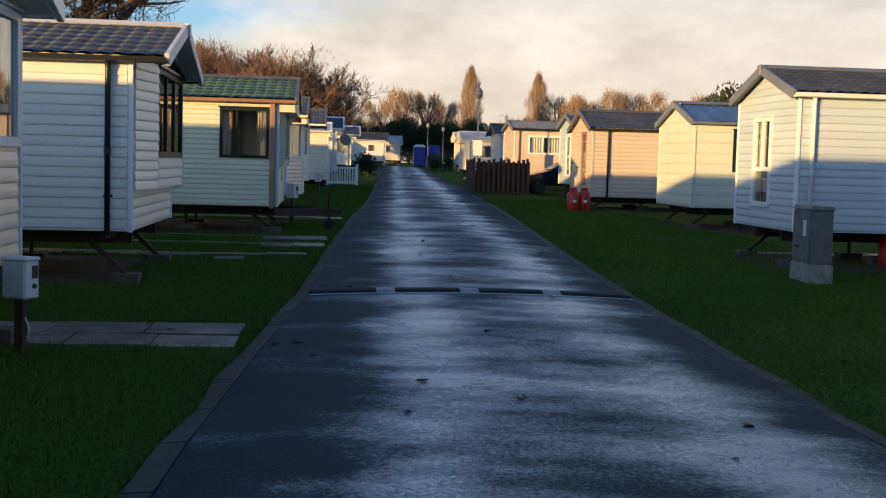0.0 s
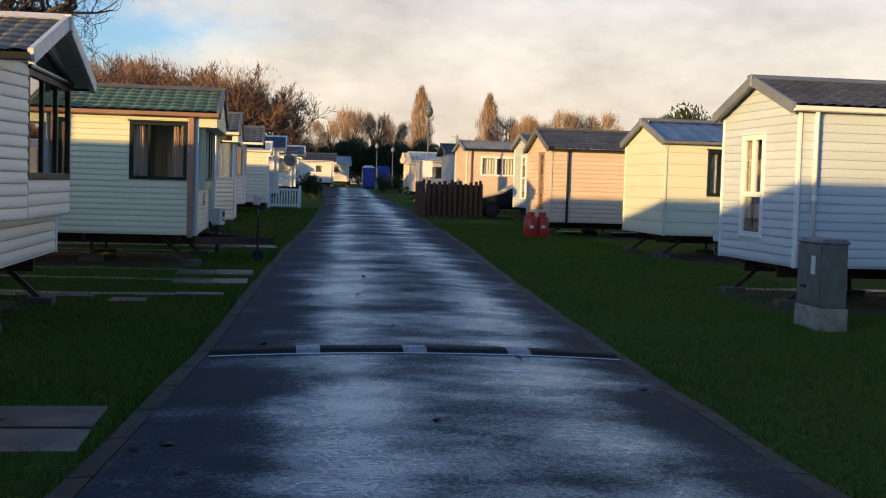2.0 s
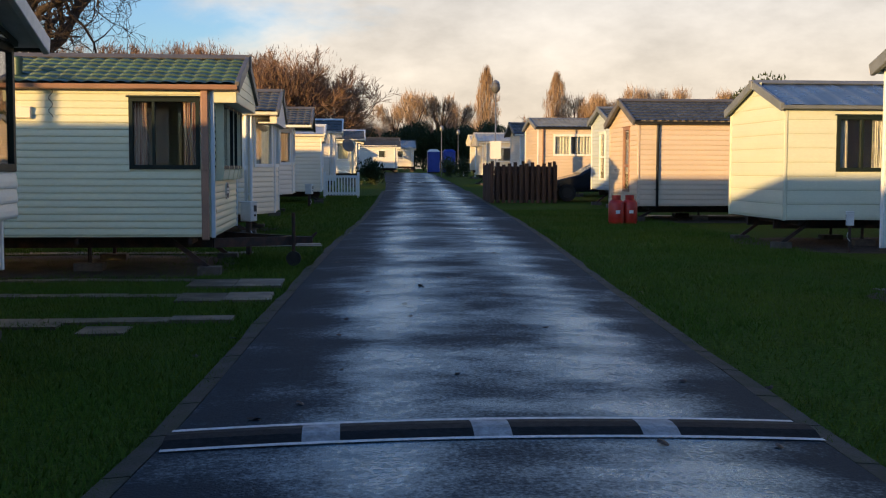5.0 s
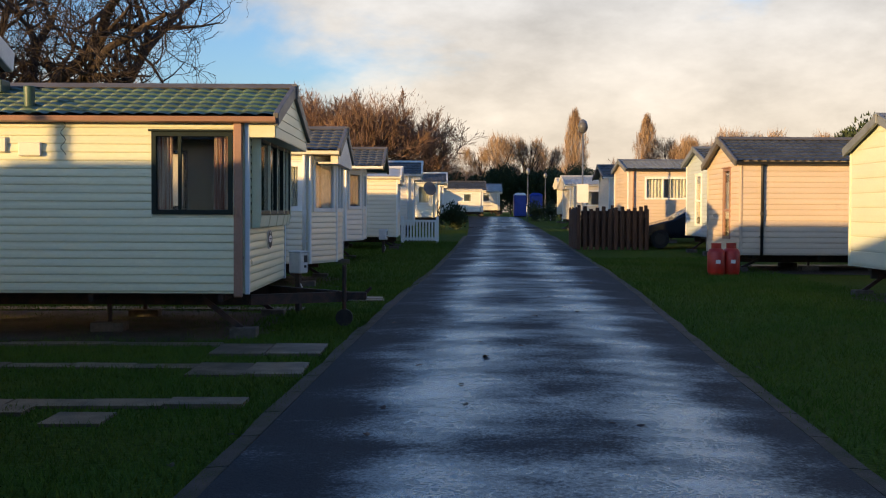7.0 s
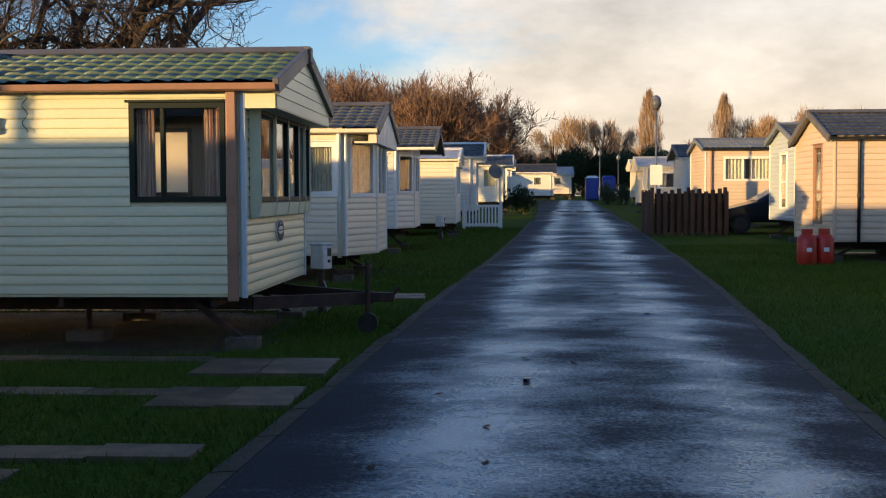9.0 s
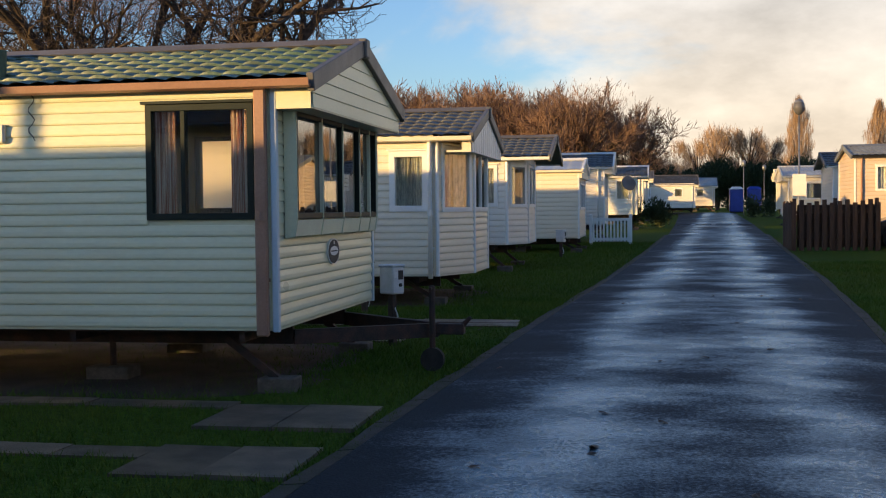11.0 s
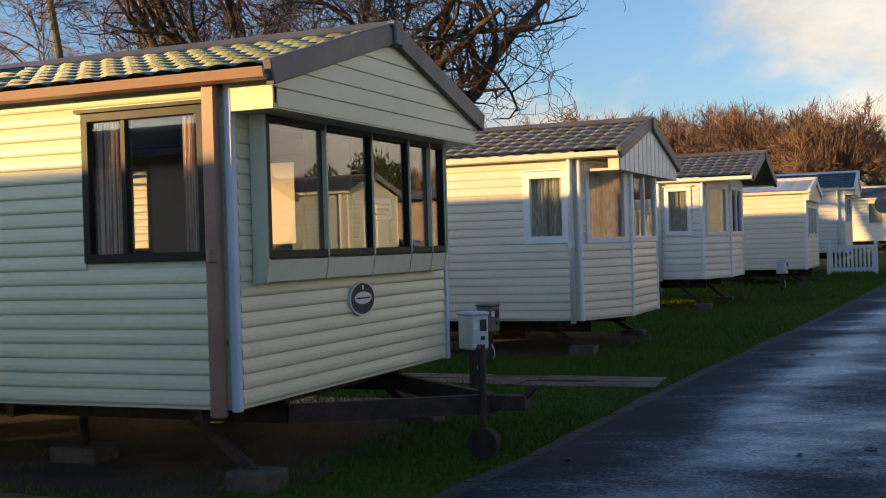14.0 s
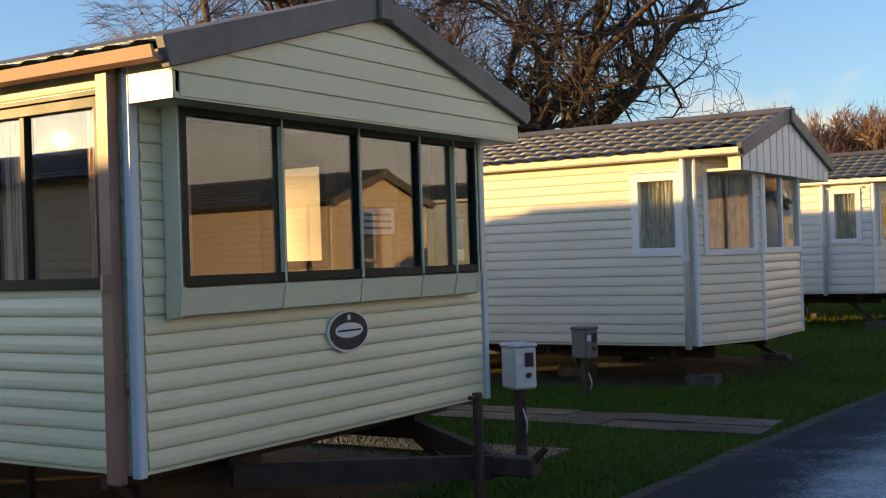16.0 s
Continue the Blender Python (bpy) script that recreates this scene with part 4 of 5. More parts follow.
def fuzzy(h, w, seed, n, column=False, size=0.5, wide=1.0):
    """Crown of many fine upright twig sprays, for a tree far off: thin tapered blades, uneven in outline."""
    rng = random.Random(seed)
    v, f = [], []
    lumps = [(rng.uniform(-0.5, 0.5) * w, rng.uniform(-0.5, 0.5) * w, h * rng.uniform(0.35, 0.8), w * rng.uniform(0.16, 0.34)) for _ in range(16)]
    for _ in range(n):
        if column:
            z = h * (0.10 + 0.88 * rng.random() ** 1.15)
            k = max(0.05, math.sin(min(1, (1.03 - z / h) * 2.6) * math.pi / 2)) * (0.55 if z < h * 0.2 else 1)
            t = rng.uniform(0, 6.283)
            rr = math.sqrt(rng.random()) * w / 2 * k * (0.8 + 0.5 * noise.noise((z * 0.8, math.cos(t) * 1.5, math.sin(t) * 1.5 + seed)))
            px, py = math.cos(t) * rr, math.sin(t) * rr
            d = Vector((px * 0.25, py * 0.25, w * 0.5 + 0.4)).normalized()
        else:
            lx, ly, lz, lr = lumps[rng.randrange(16)]
            a = Vector((rng.gauss(0, 1), rng.gauss(0, 1), rng.gauss(0, 1))).normalized() * lr * rng.random() ** 0.4
            px, py, z = lx + a.x, ly + a.y, max(h * 0.1, lz + a.z * 1.2)
            d = (Vector((px, py, (z - h * 0.3) * 1.2)).normalized() + Vector((rng.uniform(-0.6, 0.6), rng.uniform(-0.6, 0.6), 0.5))).normalized()
        ln = size * rng.uniform(0.6, 1.6)
        s = d.cross(Vector((rng.uniform(-1, 1), rng.uniform(-1, 1), 0.1))).normalized() * 0.014 * wide * rng.uniform(0.6, 1.6) * (1 + size)
        p = Vector((px, py, z))
        q = p + d * ln
        k = len(v)
        v += [tuple(p - s), tuple(p + s), tuple(q)]
        f.append((k, k + 1, k + 2))
    g = Geo()
    g.v, g.f = v, f
    return g


def bare_kind(h, seed, twig, label, up, wig=0.25):
    """A bare tree far off: forked limbs, twigs thick enough to hold at a distance, and a haze of fine sprays."""
    base = tree(0, 0, h, label, M_BARK, twig, seed, depth=6, spread=0.62, trunk=0.2, r=0.02, twigs=5, limbs=8, wig=wig, thin=0.022, up=up, reach=0.22, group="far trees behind the site")
    part("twig_haze", fuzzy(h * 0.94, h * 0.66, seed, 4500, False, 0.38), twig, base)
    return base


def far_kind(name, h, w, seed, n, twig, label, column=False, size=0.9, wide=1.0):
    base = thing(name, 0, 0, 0, label, "tree", "far trees behind the site")
    rng = random.Random(seed)
    g = Geo().tube([(0, 0, -0.5), (0, 0, h * 0.3), (0, 0, h * (0.9 if column else 0.5))], [h * 0.02, h * 0.015, h * 0.004], 6)
    for k in range(12 if not column else 6):
        t = rng.uniform(0, 6.28)
        z = h * rng.uniform(0.2, 0.5)
        e = Vector((math.cos(t) * w * 0.4, math.sin(t) * w * 0.4, z + h * rng.uniform(0.2, 0.42))) if not column else Vector((math.cos(t) * w * 0.25, math.sin(t) * w * 0.25, z + h * 0.3))
        g.tube([(0, 0, z), tuple(e * 0.5 + Vector((0, 0, z * 0.5))), tuple(e)], [h * 0.009, h * 0.006, h * 0.002], 4, caps=False)
    part("trunk", g, M_BARK, base)
    part("crown", fuzzy(h, w, seed, n, column, size, wide), twig, base)
    return base


def oak(x, y, h, seed):
    """An old oak: a short bole, long wavering limbs and side branches that fork down to fine twigs."""
    rng = random.Random(seed)
    base = thing("tree", x, y, gz(y) - 0.06, "large bare oak with twisting dark limbs", "tree", "bare winter trees")
    wood, twigs = Geo(), Geo()
    plan = ((6.6, 10, 9, 0.40), (2.9, 6, 6, 0.55), (1.45, 5, 5, 0.6), (0.8, 4, 3, 0.55), (0.42, 3, 0, 0.5))

    def limb(p, d, r, level, length):
        _, steps, kids, wig = plan[level]
        pts, radii, ways = [p.copy()], [r], [d]
        for i in range(steps):
            away = math.hypot(p.x, p.y)
            pull = Vector((0, 0, 0.14 if p.z < h * 0.6 else -0.1))
            if away > 5.2:
                pull -= Vector((p.x, p.y, 0)) / away * 0.35
            d = (d + Vector((rng.gauss(0, 1), rng.gauss(0, 1), rng.gauss(0, 0.8))) * wig * 0.75 + pull).normalized()
            p = p + d * length / steps
            pts.append(p.copy())
            radii.append(max(0.005, r * (1 - 0.78 * (i + 1) / steps)))
            ways.append(d)
        (wood if level < 2 else twigs).tube(pts, radii, (7, 5, 4, 3, 3)[level], caps=False)
        if level == 4:
            return
        for k in range(kids):
            i = min(steps, 1 + int((k + rng.random()) * steps / kids))
            side = Vector((rng.gauss(0, 1), rng.gauss(0, 1), rng.gauss(0, 0.8))).normalized()
            limb(pts[i], (ways[i] * 0.8 + side).normalized(), max(0.007, radii[i] * rng.uniform(0.55, 0.8)), level + 1, plan[level + 1][0] * rng.uniform(0.65, 1.2))

    wood.tube([(0, 0, -0.1), (0.02, 0, 0.3), (0.1, 0.03, 1.3), (0.05, 0.05, 2.4)], [0.62, 0.46, 0.40, 0.36], 12)
    for k in range(11):
        t = 2 * math.pi * k / 11 + rng.uniform(-0.3, 0.3)
        limb(Vector((0.05, 0.05, rng.uniform(1.9, 2.4))), Vector((math.cos(t), math.sin(t), rng.uniform(0.25, 2.0))).normalized(), rng.uniform(0.12, 0.20), 0, plan[0][0] * rng.uniform(0.85, 1.25))
    heights = sorted(v[2] for v in twigs.v)
    k = h / heights[int(0.975 * len(heights))]
    for q in (wood, twigs):
        q.v = [(a * k, b * k, c * k) for a, b, c in q.v]
    part("trunk", wood, M_BARK, base, smooth=True)
    part("crown", twigs, M_BARK, base, "bare twigs with gaps of sky between")


oak(-12.9, 46.6, 11.3, 5)
tree(-17.5, 53.0, 13.5, "tall bare tree with fine brown twigs", M_BARK, M_TWIG, 11, depth=6, spread=0.6, trunk=0.3, r=0.022, twigs=5, thick=(0.3, 0.5))
tree(-20.5, 43.0, 14.0, "slender bare birch with pale trunk", M_BIRCH, M_TWIG, 17, depth=5, spread=0.5, droop=0.35, trunk=0.8, r=0.011, twigs=5, limbs=16, thick=(0.16, 0.32), attach=0.35, reach=0.12)
tree(-19.0, 45.8, 14.0, "slender bare birch with pale trunk", M_BIRCH, M_TWIG, 18, depth=5, spread=0.5, droop=0.35, trunk=0.8, r=0.011, twigs=5, limbs=16, thick=(0.16, 0.32), attach=0.35, reach=0.12)
tree(-24.0, 52.0, 13.0, "slender bare birch with pale trunk", M_BIRCH, M_TWIG, 19, depth=5, spread=0.5, droop=0.35, trunk=0.8, r=0.011, twigs=5, limbs=16, thick=(0.16, 0.32), attach=0.35, reach=0.12)

K1 = bare_kind(11, 21, M_TWIG, "far bare brown tree in low sun", (0.4, 1.8))
K2 = bare_kind(10.5, 22, M_TWIGL, "far bare tawny tree in low sun", (1.2, 3.0))
K3 = far_kind("poplar_tree", 15.5, 4.6, 23, 7000, M_TWIGL, "tall narrow tawny poplar", True)
K4 = bare_kind(9.5, 24, M_TWIGL, "far slender bare tree", (2.5, 5.0))
K5 = far_kind("evergreen_tree", 8, 7, 25, 14000, M_LEAF, "dark far evergreen tree", False, 0.3, 4.5)
K6 = far_kind("slender_tree", 11.8, 4.4, 27, 3200, M_TWIGL, "far slender bare tree with feathery crown", False, 0.75, 1.1)
rng = random.Random(9)


def plant(kind, deg, dist, scale):
    """Stand a far tree in the direction deg (clockwise from the road's line, seen from the walk) at a distance."""
    x, y = 2 + dist * math.sin(radians(deg)), 5 + dist * math.cos(radians(deg))
    m = pose(x, y, gz(min(y, 130)) - 0.2, 0, 0, rng.uniform(0, 360))
    ob = copy_thing(kind, m)
    ob.scale = (scale * rng.uniform(0.92, 1.08), scale * rng.uniform(0.92, 1.08), scale)


# big brown trees behind the left row, falling away towards the end of the road
for deg, dist, s in ((-24, 130, 1.1), (-21, 120, 1.1), (-18, 125, 1.1), (-15, 118, 1.08), (-12.5, 120, 1.12), (-10, 122, 1.1), (-7.8, 118, 1.08), (-5.6, 116, 1.05), (-3.4, 112, 1.0), (-1.2, 116, 0.92), (-9, 135, 1.2), (-4.5, 130, 1.05),
                     (-28, 110, 1.05), (-33, 110, 1.0), (-38, 100, 1.0)):
    plant(K1, deg, dist, s * 1.1)
for deg, dist, s in ((-14, 150, 1.35), (-11, 155, 1.4), (-8.5, 150, 1.3), (-26, 140, 1.4), (-30, 140, 1.3), (-17, 150, 1.35), (-21, 150, 1.35), (-36, 130, 1.2), (-45, 110, 1.1)):
    plant(K2, deg, dist, s)
for deg, dist, s in ((0.5, 180, 0.75), (1.6, 190, 0.7), (2.6, 200, 0.85), (4.1, 185, 0.75), (5.4, 180, 0.9), (9.6, 185, 0.85), (10.6, 190, 0.8), (12.6, 195, 0.8), (17.5, 190, 0.85), (21, 190, 0.8), (24, 180, 0.8), (28, 170, 0.8), (33, 170, 0.9), (40, 160, 0.9)):
    plant(K1 if s < 0.8 else K2, deg, dist, s * 0.92)
deg = 0.2
while deg < 36:
    plant(rng.choice((K1, K2, K2, K4)), deg, rng.uniform(165, 200), rng.uniform(0.6, 0.95))
    deg += rng.uniform(1.0, 2.3)
for deg, dist, s in ((6.5, 170, 0.94), (9.9, 185, 0.97)):
    plant(K3, deg, dist, s)
for deg, dist, s in ((2.1, 180, 0.86), (3.0, 175, 1.0), (4.35, 180, 0.98), (5.1, 185, 0.9), (10.9, 185, 1.02), (11.8, 180, 0.96), (12.7, 185, 0.94), (13.7, 180, 1.08), (14.8, 185, 1.08), (15.5, 180, 0.9), (17.7, 180, 1.0), (18.4, 178, 0.98), (20.0, 182, 1.06), (22.6, 180, 1.0), (25.5, 180, 1.0), (29.0, 180, 1.0)):
    plant(K6, deg, dist, s * 1.1)
for deg, dist, s in ((0.3, 150, 0.75), (1.8, 155, 0.7), (3.4, 150, 0.78), (4.8, 150, 0.75), (6.2, 150, 0.8), (11.9, 140, 0.85), (20.2, 95, 0.95), (-0.8, 150, 0.85), (8.2, 150, 0.6), (9.6, 150, 0.6), (13.6, 150, 0.55), (15.5, 150, 0.55)):
    plant(K5, deg, dist, s)
for k in (K1, K2, K3, K4, K5, K6):
    k.matrix_basis = pose(-60 + 25 * (k.name != "tree"), 190 + rng.uniform(0, 20), gz(130), 0, 0, 0)


# ---- street furniture and small things ----
def meter_box(x, y, rz, label, grey=False):
    m = thing("meter_box", x, y, gz(y) + (0.10 if 20 < y < 27 else -0.06), label, "meter box", "electric meter boxes on posts", rz=rz)
    part("post", Geo().box(-0.04, 0.04, -0.03, 0.03, -0.25, 0.55), M_STEEL, m, bevel=0.004)
    shell = M_CABIN if grey else M_GRP
    part("box", Geo().box(-0.11, 0.11, -0.09, 0.09, 0.42, 0.72), shell, m, bevel=0.015)
    part("lid", Geo().box(-0.12, 0.12, -0.10, 0.10, 0.715, 0.745), shell, m, bevel=0.012)
    part("meter_window", Geo().box(0.112, 0.119, -0.005, 0.06, 0.58, 0.68), M_INK, m)
    part("label_plate", Geo().box(0.112, 0.117, -0.07, -0.02, 0.60, 0.66), M_LABEL, m)
    part("socket", Geo().tube([(0.105, 0.02, 0.52), (0.125, 0.02, 0.52)], [0.02, 0.02], 10), M_INK, m)
    part("plug", Geo().tube([(0.02, 0, 0.42), (0.02, 0, 0.33)], [0.03, 0.022], 10), M_INK, m)
    pts = [(0.02 + 0.10 * math.sin(i * 0.3) * (i / 12), 0.03 * i / 12, 0.33 - 0.28 * i / 12) for i in range(13)]
    part("cable", Geo().tube(pts, [0.008] * 13, 6), M_GRP, m)
    return m


meter_box(-2.36, 9.35, -25, "white electric meter box on a post beside slabs")
meter_box(-0.74, 25.98, -35, "white electric meter box on a post with hanging cable")
meter_box(-1.93, 29.5, -20, "grey electric meter box on a post under the caravan", True)
meter_box(-0.3, 44.5, -20, "small grey meter box on a post")
meter_box(9.6, 26.3, 160, "small grey meter box on a post beside the caravan").scale = (0.6, 0.6, 0.75)

cab = thing("utility_cabinet", 6.9, 15.95, gz(16) - 0.06, "weathered grey steel utility cabinet on concrete plinth", "cabinet", rz=-3)
part("plinth", Geo().box(-0.175, 0.175, -0.38, 0.38, -0.05, 0.27), M_CONC, cab, bevel=0.012)
part("body", Geo().box(-0.155, 0.155, -0.36, 0.36, 0.27, 1.03), M_CABIN, cab, bevel=0.01)
part("lid", Geo().add([(a * 0.18, b * 0.385, 1.03) for a, b in ((-1, -1), (1, -1), (1, 1), (-1, 1))] + [(a * 0.15, b * 0.35, 1.085) for a, b in ((-1, -1), (1, -1), (1, 1), (-1, 1))],
                      [(3, 2, 1, 0), (4, 5, 6, 7), (0, 1, 5, 4), (1, 2, 6, 5), (2, 3, 7, 6), (3, 0, 4, 7)]), M_CABIN, cab, bevel=0.008)
dr = part("door", Geo().box(-0.172, -0.156, -0.33, 0.33, 0.31, 1.0), M_CABIN, cab, bevel=0.005)
part("warning_label", Geo().box(-0.177, -0.1725, -0.2, -0.08, 0.66, 0.88), M_LABEL, dr, "small pale label")
part("handle", Geo().box(-0.195, -0.1725, 0.05, 0.2, 0.48, 0.52), M_INK, dr, bevel=0.004)
for zz in (0.4, 0.9):
    part("hinge", Geo().tube([(-0.176, -0.34, zz - 0.04), (-0.176, -0.34, zz + 0.04)], [0.012, 0.012], 8), M_CABIN, dr)


def gas_bottle(x, y):
    c = thing("gas_cylinder", x, y, gz(y) - 0.04, "red propane gas cylinder standing on the grass", "gas cylinder", "red gas cylinders")
    part("body", Geo().tube([(0, 0, 0.0), (0, 0, 0.03), (0, 0, 0.08), (0, 0, 0.50), (0, 0, 0.57), (0, 0, 0.61)], [0.17, 0.175, 0.19, 0.19, 0.15, 0.06], 24), M_RED, c, smooth=True)
    part("collar", Geo().tube([(0, 0, 0.59), (0, 0, 0.70)], [0.11, 0.11], 16, caps=False), M_RED, c)
    part("valve", Geo().tube([(0, 0, 0.60), (0, 0, 0.68)], [0.025, 0.02], 8), M_CHROME, c)
    part("label_plate", Geo().box(-0.05, 0.05, -0.197, -0.189, 0.26, 0.34), M_LABEL, c, "pale printed label")


gas_bottle(7.42, 34.6)
gas_bottle(7.78, 34.72)
gas_bottle(9.12, 18.0)

# timber bin screen
fen = thing("timber_screen", 6.0, 47.4, gz(47) - 0.05, "dark stained timber screen fence around bins", "fence")
for i in range(12):
    xx = 2.25 * i / 11
    part("slat", Geo().box(xx - 0.062, xx + 0.062, -0.02, 0.02, 0.02, 1.40 + 0.05 * math.sin(i * 2.1)), M_FENCE, fen, bevel=0.004)
for i in range(10):
    yy = 0.2 + 2.0 * i / 9
    part("slat", Geo().box(-0.06, -0.02, yy - 0.065, yy + 0.065, 0.02, 1.38 + 0.04 * math.sin(i * 1.7)), M_FENCE, fen, bevel=0.004)
for zz in (0.35, 1.05):
    part("rail", Geo().box(0, 2.25, 0.022, 0.07, zz, zz + 0.09), M_FENCE, fen)
for xx in (0.02, 1.12, 2.23):
    part("post", Geo().box(xx - 0.05, xx + 0.05, 0.072, 0.17, -0.1, 1.48), M_FENCE, fen, bevel=0.006)
part("backing_board", Geo().box(0.1, 2.2, 0.172, 0.19, 0.1, 1.3), M_FENCE, fen)

# white picket fence at a porch
pk = thing("picket_fence", 0.06, 52.9, gz(53) - 0.05, "low white plastic picket fence beside a caravan porch", "fence")
for i in range(11):
    part("picket", Geo().box(0.06 + 0.115 * i, 0.12 + 0.115 * i, -0.012, 0.012, 0.08, 0.86), M_TRIM, pk)
for zz in (0.12, 0.78):
    part("rail", Geo().box(0, 1.3, 0.013, 0.05, zz, zz + 0.09), M_TRIM, pk)
for xx in (0.0, 1.32):
    part("post", Geo().box(xx - 0.05, xx + 0.05, -0.02, 0.08, -0.1, 1.0), M_TRIM, pk, bevel=0.008)


def lamp(x, y, h, globe):
    l = thing("street_lamp", x, y, gz(y) - 0.05, "slim grey lamp post with round globe head", "street lamp", "lamp posts along the road")
    part("pole", Geo().tube([(0, 0, -0.1), (0, 0, 0.9), (0, 0, 0.95), (0, 0, h)], [0.05, 0.05, 0.032, 0.025], 10), M_GALV, l, smooth=True)
    hd = part("head", Geo().tube([(0, 0, h), (0, 0, h + 0.04), (0, 0, h + 0.12), (0, 0, h + 0.22), (0, 0, h + 0.34), (0, 0, h + 0.42), (0, 0, h + 0.46)], [0.05, 0.10, 0.155, 0.175, 0.15, 0.09, 0.03], 18), M_LENS if globe else M_GALV, l, smooth=True)
    part("cap", Geo().tube([(0, 0, h + 0.36), (0, 0, h + 0.43), (0, 0, h + 0.49)], [0.15, 0.11, 0.02], 18), M_GALV, hd)
    if globe:
        part("sign_plate", Geo().box(-0.2, 0.2, -0.055, -0.045, 1.55, 2.2), M_LABEL, l, "white notice plate")


lamp(6.45, 50.0, 3.98, True)
lamp(8.6, 100.0, 3.6, False)
lamp(11.4, 115.0, 3.6, False)

for i, xx in enumerate((9.4, 10.9)):
    t = thing("portable_toilet", xx, 119.0, gz(119) - 0.05, "blue plastic portable toilet cabin", "portable toilet", "blue cabins at the road's end")
    part("body", Geo().box(-0.58, 0.58, -0.58, 0.58, 0.1, 2.05), M_BLUEPL, t, bevel=0.04)
    part("roof", Geo().add([(-0.62, -0.62, 2.05), (0.62, -0.62, 2.05), (0.62, 0.62, 2.05), (-0.62, 0.62, 2.05), (-0.35, -0.35, 2.28), (0.35, -0.35, 2.28), (0.35, 0.35, 2.28), (-0.35, 0.35, 2.28)],
                           [(3, 2, 1, 0), (4, 5, 6, 7), (0, 1, 5, 4), (1, 2, 6, 5), (2, 3, 7, 6), (3, 0, 4, 7)]), M_BLUEPL if i else M_LABEL, t)
    part("door", Geo().box(-0.42, 0.42, -0.6, -0.582, 0.2, 1.95), M_BLUEPL, t, bevel=0.006)
    part("skid", Geo().box(-0.55, 0.55, -0.5, 0.5, 0.0, 0.1), M_STEEL, t)

# porch steps rail near the road's end
hr = thing("handrail", 10.4, 100.0, gz(100) - 0.05, "white handrail beside porch steps", "handrail")
for i in range(3):
    part("post", Geo().box(0.9 * i - 0.04, 0.9 * i + 0.04, -0.04, 0.04, -0.1, 0.7 + 0.35 * i), M_TRIM, hr)
for zz in (0.3, 0.65):
    part("rail", Geo().bar((-0.05, -0.06, zz), (1.85, -0.06, zz + 0.7), 0.04, 0.1), M_TRIM, hr)

# dark car parked between caravans, nose towards the road
car = thing("car", 8.05, 48.3, gz(49) - 0.03, "dark blue-black car parked between caravans", "car")
side = [(0.0, 0.35), (0.03, 0.62), (0.25, 0.72), (1.05, 0.92), (1.3, 0.98), (2.05, 1.42), (2.6, 1.48), (3.5, 1.42), (4.05, 1.02), (4.2, 0.8), (4.2, 0.35)]
g = Geo()
for yy, k in ((0.0, 0.94), (0.08, 1.0), (1.62, 1.0), (1.7, 0.94)):
    g.v += [(x, yy + (0.14 if z > 1.0 else 0) * (1 if yy < 0.8 else -1), 0.3 + (z - 0.3) * k) for x, z in side]
n = len(side)
g.f = [(j * n + i, j * n + (i + 1) % n, (j + 1) * n + (i + 1) % n, (j + 1) * n + i) for j in range(3) for i in range(n)] + [tuple(range(n)), tuple(range(4 * n - 1, 3 * n - 1, -1))]
part("body", g, M_CAR, car)
part("windscreen", Geo().add([(1.36, 0.2, 1.05), (1.36, 1.5, 1.05), (1.98, 1.45, 1.40), (1.98, 0.25, 1.40), (1.36, 0.2, 1.03), (1.36, 1.5, 1.03), (2.0, 1.45, 1.385), (2.0, 0.25, 1.385)],
                             [(0, 1, 2, 3), (7, 6, 5, 4), (0, 4, 5, 1), (1, 5, 6, 2), (2, 6, 7, 3), (3, 7, 4, 0)]), M_CHROME, car, "windscreen mirroring pale sky")
for xx in (0.8, 3.4):
    for yy in (0.02, 1.68):
        wh = part("wheel", Geo().tube([(xx, yy - 0.09, 0.31), (xx, yy + 0.09, 0.31)], [0.31, 0.31], 20), M_TYRE, car)
        part("rim", Geo().tube([(xx, yy - 0.1, 0.31), (xx, yy + 0.1, 0.31)], [0.19, 0.19], 14), M_BLACKPL, wh)
for yy in (0.3, 1.4):
    part("headlight", Geo().tube([(0.0, yy, 0.62), (0.08, yy, 0.64)], [0.09, 0.11], 12), M_LENS, car)

# shrubs at far caravans
for x, y, s in ((1.7, 70.5, 0.13), (12.8, 108, 0.16), (9.3, 96, 0.13)):
    b = thing("shrub", x, y, gz(y) - 0.1, "dark leafy shrub at the grass edge", "shrub")
    part("foliage", fuzzy(1.3, 1.7, int(y), 2600, False, 0.14, 2.2), M_LEAF, b)

# A: box bay round the front window
part("bay_cheek", Geo().extrude([(0.016, 0.14), (0.17, 0.995), (0.016, 0.995)], (0, 0, 1.06), (0, 0, 2.63), (1, 0, 0), (0, 1, 0)), M_GREY, A)
part("bay_apron", Geo().box(0.016, 0.17, 1.0, 3.44, 1.06, 1.475), M_GREY, A, bevel=0.006)
clad(A, (0.17, 1.0, 1.07), (0, 1, 0), (1, 0, 0), lambda z: (0.02, 2.42) if z < 1.47 else None, [], M_GREY, 0.13, 1, True)
part("bay_head", Geo().box(0.016, 0.19, 1.0, 3.44, 2.605, 2.65), M_GREY, A)

